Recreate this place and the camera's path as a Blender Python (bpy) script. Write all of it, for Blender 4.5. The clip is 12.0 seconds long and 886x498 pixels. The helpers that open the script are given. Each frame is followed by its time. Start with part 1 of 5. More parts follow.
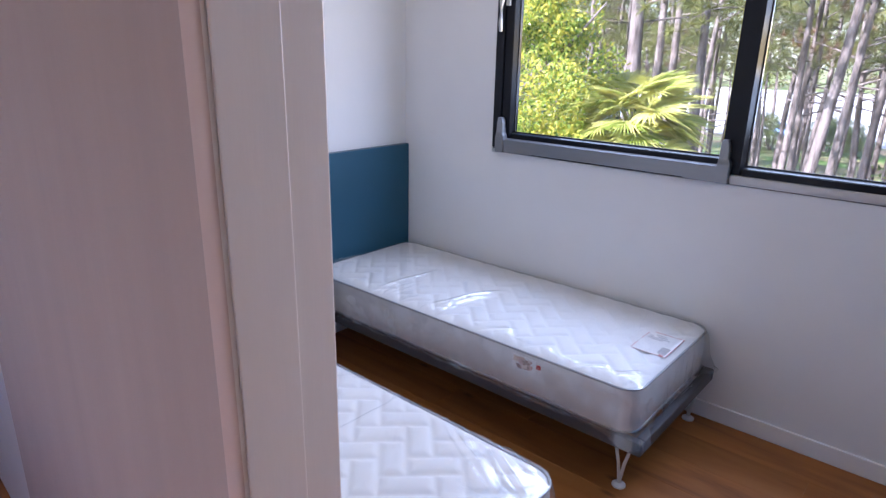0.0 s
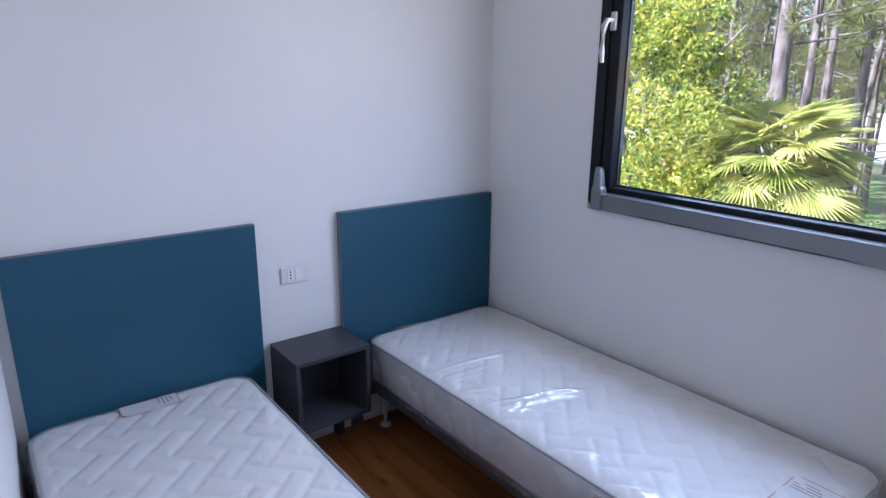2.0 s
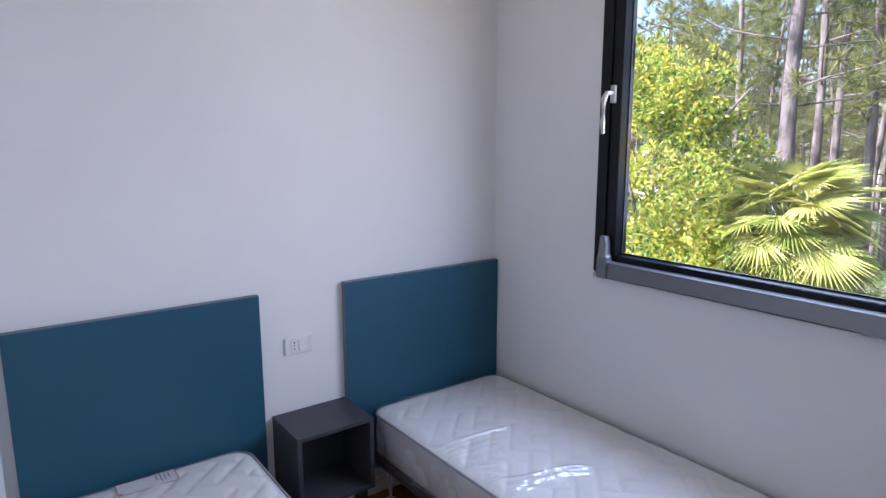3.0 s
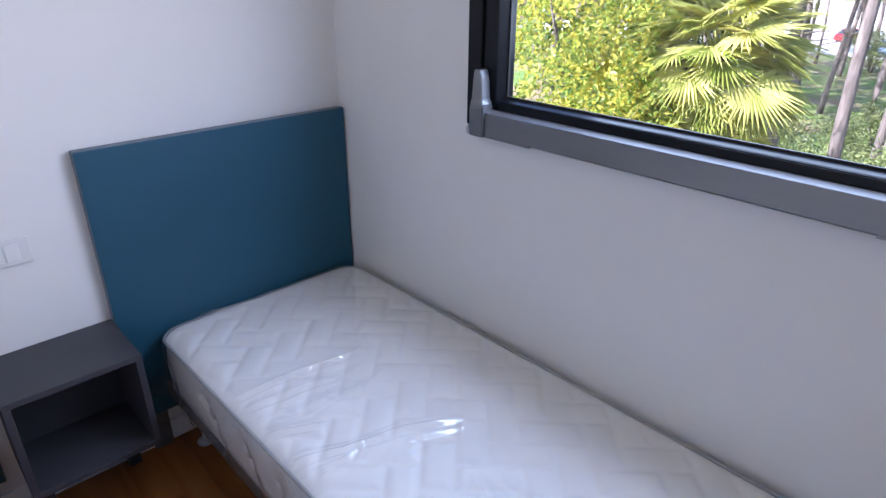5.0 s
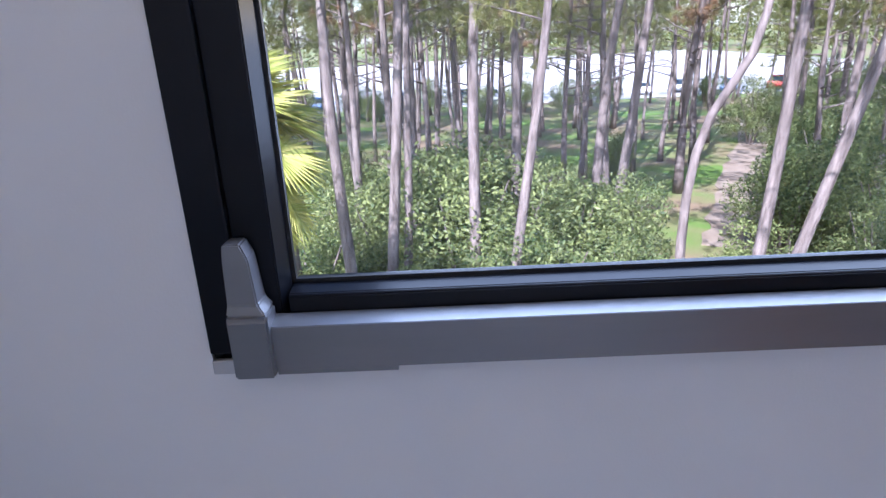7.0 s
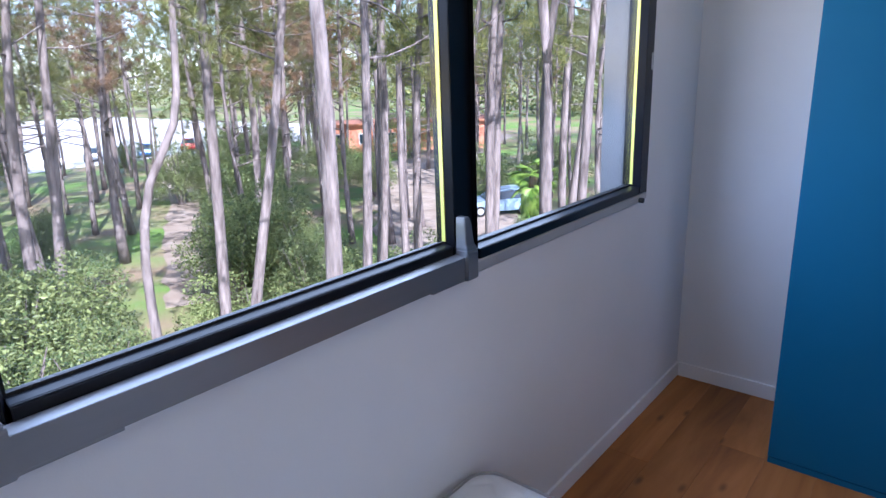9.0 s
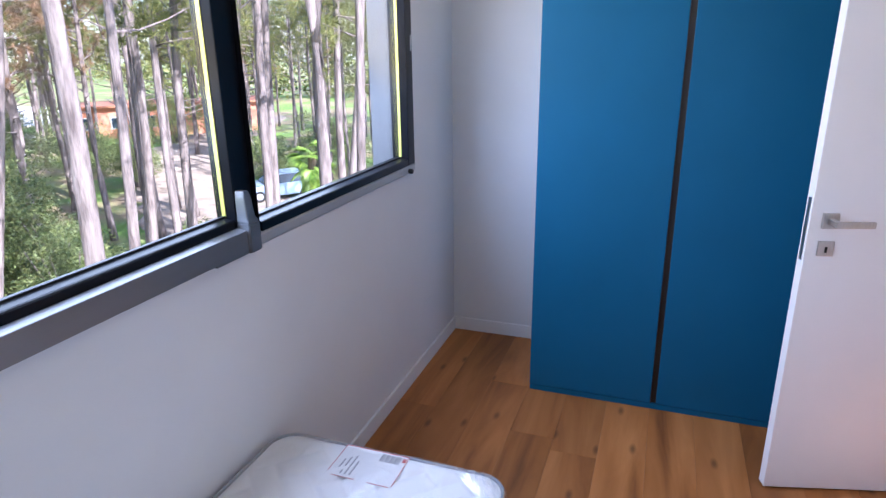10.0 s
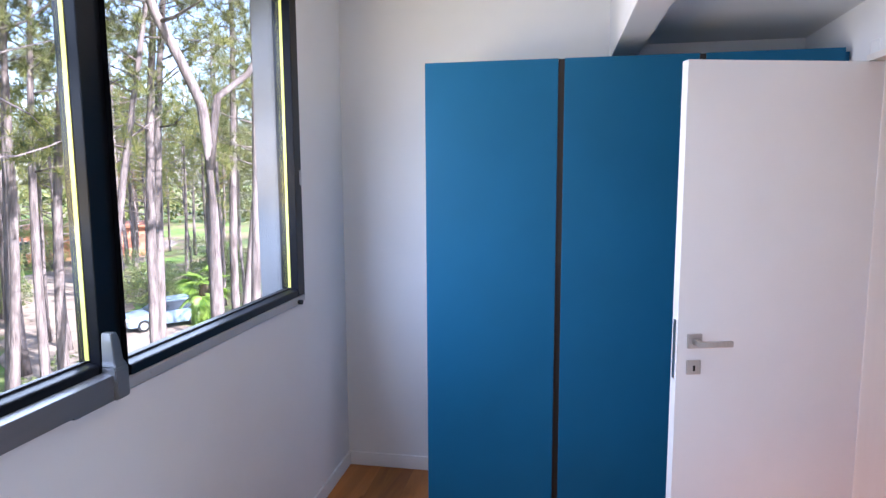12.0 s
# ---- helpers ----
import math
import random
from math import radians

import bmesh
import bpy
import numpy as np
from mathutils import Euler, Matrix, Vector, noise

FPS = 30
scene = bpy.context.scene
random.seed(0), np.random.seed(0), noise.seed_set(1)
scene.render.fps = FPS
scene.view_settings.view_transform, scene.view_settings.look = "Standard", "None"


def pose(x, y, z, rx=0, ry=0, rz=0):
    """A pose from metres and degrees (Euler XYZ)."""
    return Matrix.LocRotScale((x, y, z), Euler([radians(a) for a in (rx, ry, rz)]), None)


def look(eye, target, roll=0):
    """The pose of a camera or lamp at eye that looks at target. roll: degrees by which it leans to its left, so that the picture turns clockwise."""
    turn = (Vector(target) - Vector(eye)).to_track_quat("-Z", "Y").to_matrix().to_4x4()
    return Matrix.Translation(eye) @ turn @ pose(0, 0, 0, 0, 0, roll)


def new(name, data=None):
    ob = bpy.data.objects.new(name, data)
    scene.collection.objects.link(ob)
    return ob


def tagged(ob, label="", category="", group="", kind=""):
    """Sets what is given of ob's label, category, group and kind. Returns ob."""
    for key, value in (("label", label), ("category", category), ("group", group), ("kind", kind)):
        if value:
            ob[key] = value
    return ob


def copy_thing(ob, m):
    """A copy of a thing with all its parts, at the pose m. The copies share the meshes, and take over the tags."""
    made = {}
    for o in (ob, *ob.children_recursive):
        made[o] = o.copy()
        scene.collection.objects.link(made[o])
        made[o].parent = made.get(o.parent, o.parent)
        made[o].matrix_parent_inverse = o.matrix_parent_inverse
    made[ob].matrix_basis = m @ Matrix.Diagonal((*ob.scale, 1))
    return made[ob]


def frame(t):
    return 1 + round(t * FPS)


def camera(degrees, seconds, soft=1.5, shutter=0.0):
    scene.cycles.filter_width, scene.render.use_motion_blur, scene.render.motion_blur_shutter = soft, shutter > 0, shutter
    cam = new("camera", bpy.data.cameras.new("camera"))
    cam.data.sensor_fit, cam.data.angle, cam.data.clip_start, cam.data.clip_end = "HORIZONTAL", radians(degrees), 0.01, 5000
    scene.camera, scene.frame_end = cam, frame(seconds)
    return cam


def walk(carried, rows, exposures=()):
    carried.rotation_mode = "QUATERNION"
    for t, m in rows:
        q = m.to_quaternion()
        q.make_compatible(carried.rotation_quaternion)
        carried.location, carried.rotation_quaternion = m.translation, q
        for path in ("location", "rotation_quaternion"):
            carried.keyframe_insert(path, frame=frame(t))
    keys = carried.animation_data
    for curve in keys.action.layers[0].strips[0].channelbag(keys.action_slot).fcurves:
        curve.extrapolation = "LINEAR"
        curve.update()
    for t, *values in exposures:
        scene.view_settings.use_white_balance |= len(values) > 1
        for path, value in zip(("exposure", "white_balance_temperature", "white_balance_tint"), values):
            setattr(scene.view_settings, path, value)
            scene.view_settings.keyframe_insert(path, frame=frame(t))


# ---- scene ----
cam = camera(71.5, 12.0, soft=1.4)
PATH = [
    (0, (2.578, -2.636, 1.549), (1.335, -1.191, 0.942), 1.2),
    (0.5, (2.468, -2.554, 1.551), (1.289, -1.066, 0.924), 0.6),
    (1, (2.404, -2.386, 1.544), (1.153, -0.975, 0.879), 0.2),
    (1.5, (2.337, -2.192, 1.558), (0.946, -0.912, 0.904), 0.3),
    (2, (2.314, -2.088, 1.592), (0.792, -0.906, 1.056), 0.5),
    (2.5, (2.307, -2.073, 1.625), (0.724, -0.906, 1.262), 0.5),
    (3, (2.321, -2.049, 1.633), (0.739, -0.876, 1.283), -0.1),
    (3.2, (2.296, -2.017, 1.62), (0.741, -0.832, 1.196), -0.3),
    (4.8, (1.873, -1.324, 1.514), (0.549, -0.114, 0.629), -1.1),
    (5, (1.855, -1.243, 1.491), (0.536, 0.003, 0.655), 0.25),
    (5.5, (1.658, -1.006, 1.475), (0.441, 0.347, 0.646), 0.9),
    (6, (1.361, -0.924, 1.473), (0.435, 0.648, 0.656), -1.1),
    (6.5, (1.118, -0.78, 1.437), (0.611, 0.992, 0.661), -2.7),
    (7, (0.958, -0.713, 1.464), (0.931, 1.174, 0.804), -2.8),
    (7.2, (0.876, -0.7, 1.5), (1.036, 1.204, 0.908), -2.6),
    (8.8, (0.564, -1.006, 1.619), (1.903, 0.387, 1.101), -2.2),
    (9, (0.547, -1.014, 1.607), (2.013, 0.233, 1.064), -2.1),
    (9.5, (0.464, -1.055, 1.603), (2.147, -0.15, 1.01), -1.7),
    (10, (0.434, -1.097, 1.602), (2.224, -0.451, 0.986), -0.8),
    (10.5, (0.442, -1.113, 1.588), (2.294, -0.64, 0.998), -0.3),
    (11, (0.447, -1.126, 1.596), (2.346, -0.753, 1.091), -0.2),
    (11.5, (0.443, -1.13, 1.618), (2.379, -0.788, 1.249), -0.3),
    (12, (0.44, -1.139, 1.637), (2.394, -0.783, 1.401), -0.3),
]
# brighter away from the window, with a cool, slightly magenta balance
EXPOSURES = [
    (0.0, 1.93, 5500, 29), (1.0, 1.75, 5250, 27), (1.5, 1.68, 5150, 26), (2.5, 1.55, 5550, 27), (5.0, 1.75, 5600, 27), (5.5, 1.75, 5700, 28), (7.2, 1.45, 5350, 30), (9.0, 1.47, 5300, 27), (9.6, 1.75, 5400, 28), (11.0, 2.03, 5650, 28), (12.0, 2.02, 5650, 28),
]
walk(cam, [(t, look(eye, target, roll)) for t, eye, target, roll in PATH], EXPOSURES)

# ---- light ----
SUN_AZ, SUN_EL = radians(206), radians(41)   # where the sun stands, clockwise from +y
world = bpy.data.worlds.new("world")
scene.world = world
world.use_nodes = True
wn = world.node_tree
sky = wn.nodes.new("ShaderNodeTexSky")
sky.sky_type = "NISHITA"
sky.sun_disc = False
sky.sun_elevation, sky.sun_rotation = SUN_EL, SUN_AZ
wn.nodes["Background"].inputs["Strength"].default_value = 0.15
wn.links.new(sky.outputs[0], wn.nodes["Background"].inputs["Color"])

sun = new("sun", bpy.data.lights.new("sun", "SUN"))
sun.data.energy, sun.data.angle, sun.data.color = 5.0, radians(0.5), (1.0, 0.94, 0.84)
to_sun = Vector((math.sin(SUN_AZ) * math.cos(SUN_EL), math.cos(SUN_AZ) * math.cos(SUN_EL), math.sin(SUN_EL)))
sun.matrix_world = look(to_sun * 30, (0, 0, 0))

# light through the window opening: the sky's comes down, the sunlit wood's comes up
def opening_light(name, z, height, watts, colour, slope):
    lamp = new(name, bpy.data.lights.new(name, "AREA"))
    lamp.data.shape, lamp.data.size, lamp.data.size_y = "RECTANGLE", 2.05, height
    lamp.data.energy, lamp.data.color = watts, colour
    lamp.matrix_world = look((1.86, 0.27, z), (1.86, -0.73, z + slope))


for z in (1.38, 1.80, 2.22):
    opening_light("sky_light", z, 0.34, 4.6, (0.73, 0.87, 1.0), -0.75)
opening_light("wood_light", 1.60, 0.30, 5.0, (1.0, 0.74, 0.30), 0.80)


# ---- materials ----
def node_material(name, colour, rough=0.5, metal=0.0, spec=0.5):
    m = bpy.data.materials.new(name)
    m.use_nodes = True
    b = m.node_tree.nodes["Principled BSDF"]
    b.inputs["Base Color"].default_value = (*colour, 1)
    b.inputs["Roughness"].default_value = rough
    b.inputs["Metallic"].default_value = metal
    b.inputs["Specular IOR Level"].default_value = spec
    return m


def add(m, kind, **settings):
    n = m.node_tree.nodes.new(kind)
    for key, value in settings.items():
        n.inputs[key.replace("_", " ")].default_value = value
    return n


def link(m, a, b):
    m.node_tree.links.new(a, b)


def shader(m):
    return m.node_tree.nodes["Principled BSDF"]


def grain(m, colour_a, colour_b, scale, stretch=(1, 1, 1), detail=6.0, bump=0.0, bump_scale=None, rough=None, distance=0.002, lo=0.3, hi=0.7):
    """Noise between two colours, a finer bump and a little play in the roughness."""
    co = add(m, "ShaderNodeTexCoord")
    mp = add(m, "ShaderNodeMapping", Scale=stretch)
    link(m, co.outputs["Object"], mp.inputs["Vector"])
    n = add(m, "ShaderNodeTexNoise", Scale=scale, Detail=detail, Roughness=0.6)
    link(m, mp.outputs[0], n.inputs["Vector"])
    r = add(m, "ShaderNodeValToRGB")
    r.color_ramp.elements[0].position, r.color_ramp.elements[1].position = lo, hi
    r.color_ramp.elements[0].color, r.color_ramp.elements[1].color = (*colour_a, 1), (*colour_b, 1)
    link(m, n.outputs["Fac"], r.inputs[0])
    link(m, r.outputs[0], shader(m).inputs["Base Color"])
    if bump:
        f = add(m, "ShaderNodeTexNoise", Scale=bump_scale or scale * 6, Detail=4.0)
        link(m, mp.outputs[0], f.inputs["Vector"])
        bu = add(m, "ShaderNodeBump", Strength=bump, Distance=distance)
        link(m, f.outputs["Fac"], bu.inputs["Height"])
        link(m, bu.outputs[0], shader(m).inputs["Normal"])
    if rough:
        mr = add(m, "ShaderNodeMapRange", To_Min=rough[0], To_Max=rough[1])
        link(m, n.outputs["Fac"], mr.inputs["Value"])
        link(m, mr.outputs[0], shader(m).inputs["Roughness"])
    return r


M = {}
M["wall"] = node_material("wall_paint", (0.8, 0.79, 0.78), 0.75, spec=0.3)
grain(M["wall"], (0.77, 0.765, 0.76), (0.82, 0.815, 0.81), 1.3, bump=0.12, bump_scale=220, rough=(0.65, 0.8))
M["outer_render"] = node_material("outer_render", (0.27, 0.27, 0.30), 0.85)
grain(M["outer_render"], (0.155, 0.155, 0.17), (0.19, 0.19, 0.205), 3.0, bump=0.25, bump_scale=120)
M["ceiling"] = node_material("ceiling_paint", (0.8, 0.79, 0.77), 0.85)
grain(M["ceiling"], (0.76, 0.75, 0.74), (0.81, 0.80, 0.79), 0.9, bump=0.1, bump_scale=180)
M["trim"] = node_material("white_lacquer", (0.8, 0.79, 0.78), 0.38)
grain(M["trim"], (0.83, 0.825, 0.82), (0.87, 0.865, 0.86), 2.0, bump=0.03, bump_scale=60, rough=(0.3, 0.45))
M["jamb"] = node_material("door_frame_laminate", (0.62, 0.56, 0.5), 0.45)
grain(M["jamb"], (0.82, 0.77, 0.72), (0.87, 0.82, 0.77), 3.0, (6, 6, 0.6), bump=0.05, bump_scale=50, rough=(0.35, 0.5))
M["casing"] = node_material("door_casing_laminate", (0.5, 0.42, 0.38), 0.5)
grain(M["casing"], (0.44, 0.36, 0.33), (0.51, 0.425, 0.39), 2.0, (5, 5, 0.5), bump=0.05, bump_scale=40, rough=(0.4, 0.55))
M["edge_bead"] = node_material("pinkish_frame_edge", (0.68, 0.54, 0.48), 0.4)
grain(M["edge_bead"], (0.62, 0.49, 0.44), (0.70, 0.57, 0.51), 2.0, (5, 5, 0.5), bump=0.05, bump_scale=40, rough=(0.35, 0.5))
M["blue"] = node_material("blue_lacquer", (0.008, 0.095, 0.185), 0.55, spec=0.25)
grain(M["blue"], (0.004, 0.094, 0.190), (0.005, 0.108, 0.222), 1.6, bump=0.02, bump_scale=160, rough=(0.52, 0.62))
M["panel_blue"] = node_material("blue_headboard_laminate", (0.012, 0.09, 0.19), 0.5)
grain(M["panel_blue"], (0.012, 0.076, 0.128), (0.014, 0.087, 0.147), 2.0, bump=0.04, bump_scale=240, rough=(0.45, 0.58))
M["grey_edge"] = node_material("grey_board", (0.1, 0.1, 0.11), 0.5)
grain(M["grey_edge"], (0.085, 0.085, 0.095), (0.115, 0.115, 0.125), 6.0, (1, 1, 5), bump=0.06, bump_scale=90, rough=(0.42, 0.6))
M["board_edge"] = node_material("blue_grey_board_edge", (0.12, 0.16, 0.20), 0.45)
grain(M["board_edge"], (0.11, 0.145, 0.185), (0.135, 0.175, 0.22), 6.0, bump=0.05, bump_scale=90, rough=(0.4, 0.55))
M["rail_grey"] = node_material("dark_grey_rail", (0.06, 0.06, 0.068), 0.5)
grain(M["rail_grey"], (0.052, 0.052, 0.060), (0.072, 0.072, 0.081), 6.0, (1, 1, 5), bump=0.06, bump_scale=90, rough=(0.42, 0.6))
M["anthracite"] = node_material("anthracite_laminate", (0.045, 0.045, 0.055), 0.5)
grain(M["anthracite"], (0.038, 0.038, 0.048), (0.055, 0.055, 0.066), 5.0, bump=0.06, bump_scale=150, rough=(0.4, 0.6))
M["black"] = node_material("black_aluminium", (0.012, 0.013, 0.016), 0.32, spec=0.22)
grain(M["black"], (0.004, 0.005, 0.008), (0.007, 0.008, 0.012), 8.0, bump=0.03, bump_scale=300, rough=(0.24, 0.36))
M["grey_alu"] = node_material("grey_lacquered_aluminium", (0.2, 0.2, 0.21), 0.4, 0.6)
grain(M["grey_alu"], (0.225, 0.23, 0.242), (0.26, 0.262, 0.274), 5.0, (0.4, 3, 3), bump=0.008, bump_scale=300, rough=(0.30, 0.38))
M["pale_alu"] = node_material("pale_aluminium_track", (0.55, 0.55, 0.55), 0.4, 0.4)
M["rubber"] = node_material("black_rubber", (0.012, 0.012, 0.013), 0.6)
M["track"] = node_material("pale_grey_sill_track", (0.5, 0.49, 0.48), 0.35, 0.3)
M["steel"] = node_material("brushed_steel", (0.55, 0.53, 0.5), 0.3, 1.0)
grain(M["steel"], (0.5, 0.48, 0.45), (0.6, 0.58, 0.55), 40, (1, 8, 1), bump=0.05, rough=(0.22, 0.4))
M["white_plastic"] = node_material("white_plastic", (0.8, 0.8, 0.8), 0.35)
M["socket_plate"] = node_material("white_socket_plate", (0.74, 0.74, 0.75), 0.3)
M["dark"] = node_material("dark_hole", (0.01, 0.01, 0.01), 0.7)
M["brown_gap"] = node_material("brown_profile", (0.03, 0.024, 0.02), 0.4, 0.3)
M["yellow"] = node_material("yellow_seal", (0.75, 0.72, 0.15), 0.5)
M["white_metal"] = node_material("white_painted_steel", (0.78, 0.78, 0.76), 0.3)
M["red_ink"] = node_material("red_print", (0.5, 0.06, 0.06), 0.6)
M["grey_ink"] = node_material("grey_print", (0.3, 0.3, 0.33), 0.6)
M["pink_print"] = node_material("brown_pink_print", (0.5, 0.3, 0.24), 0.6)
M["brown_print"] = node_material("brown_print", (0.22, 0.11, 0.07), 0.6)
M["cream_print"] = node_material("cream_print", (0.62, 0.48, 0.40), 0.6)
M["paper"] = node_material("label_paper", (0.78, 0.78, 0.79), 0.8, spec=0.1)
M["piping"] = node_material("grey_piping", (0.34, 0.35, 0.37), 0.8)
M["film"] = bpy.data.materials.new("clear_plastic_film")
M["fabric"] = node_material("quilted_white_fabric", (0.8, 0.8, 0.8), 0.85, spec=0.2)
grain(M["fabric"], (0.80, 0.80, 0.805), (0.86, 0.86, 0.865), 9.0, bump=0.25, bump_scale=450, distance=0.001)
M["side_fabric"] = node_material("mattress_side_fabric", (0.7, 0.7, 0.7), 0.85, spec=0.2)
grain(M["side_fabric"], (0.62, 0.62, 0.63), (0.74, 0.74, 0.745), 14.0, bump=0.3, bump_scale=400, distance=0.001)


def gloss_by_angle(m, low, high):
    """Gloss that rises towards grazing angles, alike on both sides."""
    lw = add(m, "ShaderNodeLayerWeight", Blend=0.5)
    p = add(m, "ShaderNodeMath")
    p.operation = "POWER"
    p.inputs[1].default_value = 5.0
    link(m, lw.outputs["Facing"], p.inputs[0])
    r = add(m, "ShaderNodeMapRange", To_Min=low, To_Max=high)
    link(m, p.outputs[0], r.inputs["Value"])
    return r.outputs[0]


def film_material(m):
    m.use_nodes = True
    t = m.node_tree
    t.nodes.remove(t.nodes["Principled BSDF"])
    clear = add(m, "ShaderNodeBsdfTransparent")
    clear.inputs["Color"].default_value = (1.0, 1.0, 1.0, 1)
    milk = add(m, "ShaderNodeBsdfDiffuse")
    milk.inputs["Color"].default_value = (0.85, 0.87, 0.9, 1)
    haze = add(m, "ShaderNodeMixShader")
    haze.inputs[0].default_value = 0.06
    link(m, clear.outputs[0], haze.inputs[1])
    link(m, milk.outputs[0], haze.inputs[2])
    gloss = add(m, "ShaderNodeBsdfGlossy", Roughness=0.11)
    co = add(m, "ShaderNodeTexCoord")
    n = add(m, "ShaderNodeTexNoise", Scale=9.0, Detail=3.0, Distortion=1.2)
    link(m, co.outputs["Object"], n.inputs["Vector"])
    bu = add(m, "ShaderNodeBump", Strength=0.25, Distance=0.02)
    link(m, n.outputs["Fac"], bu.inputs["Height"])
    link(m, bu.outputs[0], gloss.inputs["Normal"])
    mix = add(m, "ShaderNodeMixShader")
    link(m, gloss_by_angle(m, 0.13, 0.8), mix.inputs[0])
    link(m, haze.outputs[0], mix.inputs[1])
    link(m, gloss.outputs[0], mix.inputs[2])
    link(m, mix.outputs[0], t.nodes["Material Output"].inputs["Surface"])


film_material(M["film"])


def glass_material():
    m = bpy.data.materials.new("window_glass")
    m.use_nodes = True
    t = m.node_tree
    t.nodes.remove(t.nodes["Principled BSDF"])
    clear = add(m, "ShaderNodeBsdfTransparent")
    clear.inputs["Color"].default_value = (0.95, 0.97, 0.96, 1)
    gloss = add(m, "ShaderNodeBsdfGlossy", Roughness=0.01)
    mix = add(m, "ShaderNodeMixShader")
    link(m, gloss_by_angle(m, 0.03, 0.55), mix.inputs[0])
    link(m, clear.outputs[0], mix.inputs[1])
    link(m, gloss.outputs[0], mix.inputs[2])
    link(m, mix.outputs[0], t.nodes["Material Output"].inputs["Surface"])
    return m


M["glass"] = glass_material()


def oak_material():
    m = node_material("oiled_oak", (0.35, 0.19, 0.09), 0.4, spec=0.35)
    info = add(m, "ShaderNodeObjectInfo")
    co = add(m, "ShaderNodeTexCoord")
    shift = add(m, "ShaderNodeCombineXYZ")
    mul = add(m, "ShaderNodeMath")
    mul.operation = "MULTIPLY"
    mul.inputs[1].default_value = 37.0
    link(m, info.outputs["Random"], mul.inputs[0])
    link(m, mul.outputs[0], shift.inputs["X"])
    link(m, mul.outputs[0], shift.inputs["Y"])
    plus = add(m, "ShaderNodeVectorMath")
    link(m, co.outputs["Object"], plus.inputs[0])
    link(m, shift.outputs[0], plus.inputs[1])
    mp = add(m, "ShaderNodeMapping", Scale=(0.55, 4.2, 4.2))
    link(m, plus.outputs[0], mp.inputs["Vector"])
    warp = add(m, "ShaderNodeTexNoise", Scale=1.5, Detail=6.0, Roughness=0.55, Distortion=1.0)
    link(m, mp.outputs[0], warp.inputs["Vector"])
    ramp = add(m, "ShaderNodeValToRGB")
    e = ramp.color_ramp.elements
    e[0].position, e[0].color = 0.25, (0.15, 0.052, 0.013, 1)
    e[1].position, e[1].color = 0.75, (0.49, 0.205, 0.060, 1)
    mid = ramp.color_ramp.elements.new(0.5)
    mid.color = (0.36, 0.135, 0.033, 1)
    link(m, warp.outputs["Fac"], ramp.inputs[0])
    # knots
    kmap = add(m, "ShaderNodeMapping", Scale=(1.7, 4.2, 1.0))
    link(m, plus.outputs[0], kmap.inputs["Vector"])
    v = add(m, "ShaderNodeTexVoronoi", Scale=1.0)
    v.voronoi_dimensions = "2D"
    link(m, kmap.outputs[0], v.inputs["Vector"])
    kr = add(m, "ShaderNodeMapRange", From_Min=0.018, From_Max=0.075, To_Min=0.6, To_Max=0.0)
    link(m, v.outputs["Distance"], kr.inputs["Value"])
    dark = add(m, "ShaderNodeMix")
    dark.data_type = "RGBA"
    dark.inputs["B"].default_value = (0.05, 0.022, 0.010, 1)
    for s in dark.inputs:
        if s.name == "B" and s.type == "RGBA":
            s.default_value = (0.05, 0.022, 0.010, 1)
    link(m, kr.outputs[0], dark.inputs[0])
    link(m, ramp.outputs[0], [s for s in dark.inputs if s.name == "A" and s.type == "RGBA"][0])
    tone = add(m, "ShaderNodeHueSaturation")
    val = add(m, "ShaderNodeMapRange", To_Min=0.80, To_Max=1.18)
    link(m, info.outputs["Random"], val.inputs["Value"])
    link(m, val.outputs[0], tone.inputs["Value"])
    link(m, [s for s in dark.outputs if s.type == "RGBA"][0], tone.inputs["Color"])
    link(m, tone.outputs[0], shader(m).inputs["Base Color"])
    rr = add(m, "ShaderNodeMapRange", To_Min=0.42, To_Max=0.6)
    link(m, warp.outputs["Fac"], rr.inputs["Value"])
    link(m, rr.outputs[0], shader(m).inputs["Roughness"])
    bu = add(m, "ShaderNodeBump", Strength=0.12, Distance=0.001)
    link(m, warp.outputs["Fac"], bu.inputs["Height"])
    link(m, bu.outputs[0], shader(m).inputs["Normal"])
    return m


M["oak"] = oak_material()


# ---- mesh helpers ----
def box(x0, x1, y0, y1, z0, z1, bevel=0.0, seg=2, bm=None):
    """A box in world metres, its edges rounded by bevel."""
    out = bm or bmesh.new()
    r = bmesh.ops.create_cube(out, size=1.0)
    for v in r["verts"]:
        v.co = Vector(((x0 + x1) / 2 + v.co.x * (x1 - x0), (y0 + y1) / 2 + v.co.y * (y1 - y0), (z0 + z1) / 2 + v.co.z * (z1 - z0)))
    if bevel:
        es = list({e for v in r["verts"] for e in v.link_edges})
        bmesh.ops.bevel(out, geom=es, offset=bevel, segments=seg, affect="EDGES", profile=0.5)
    return out


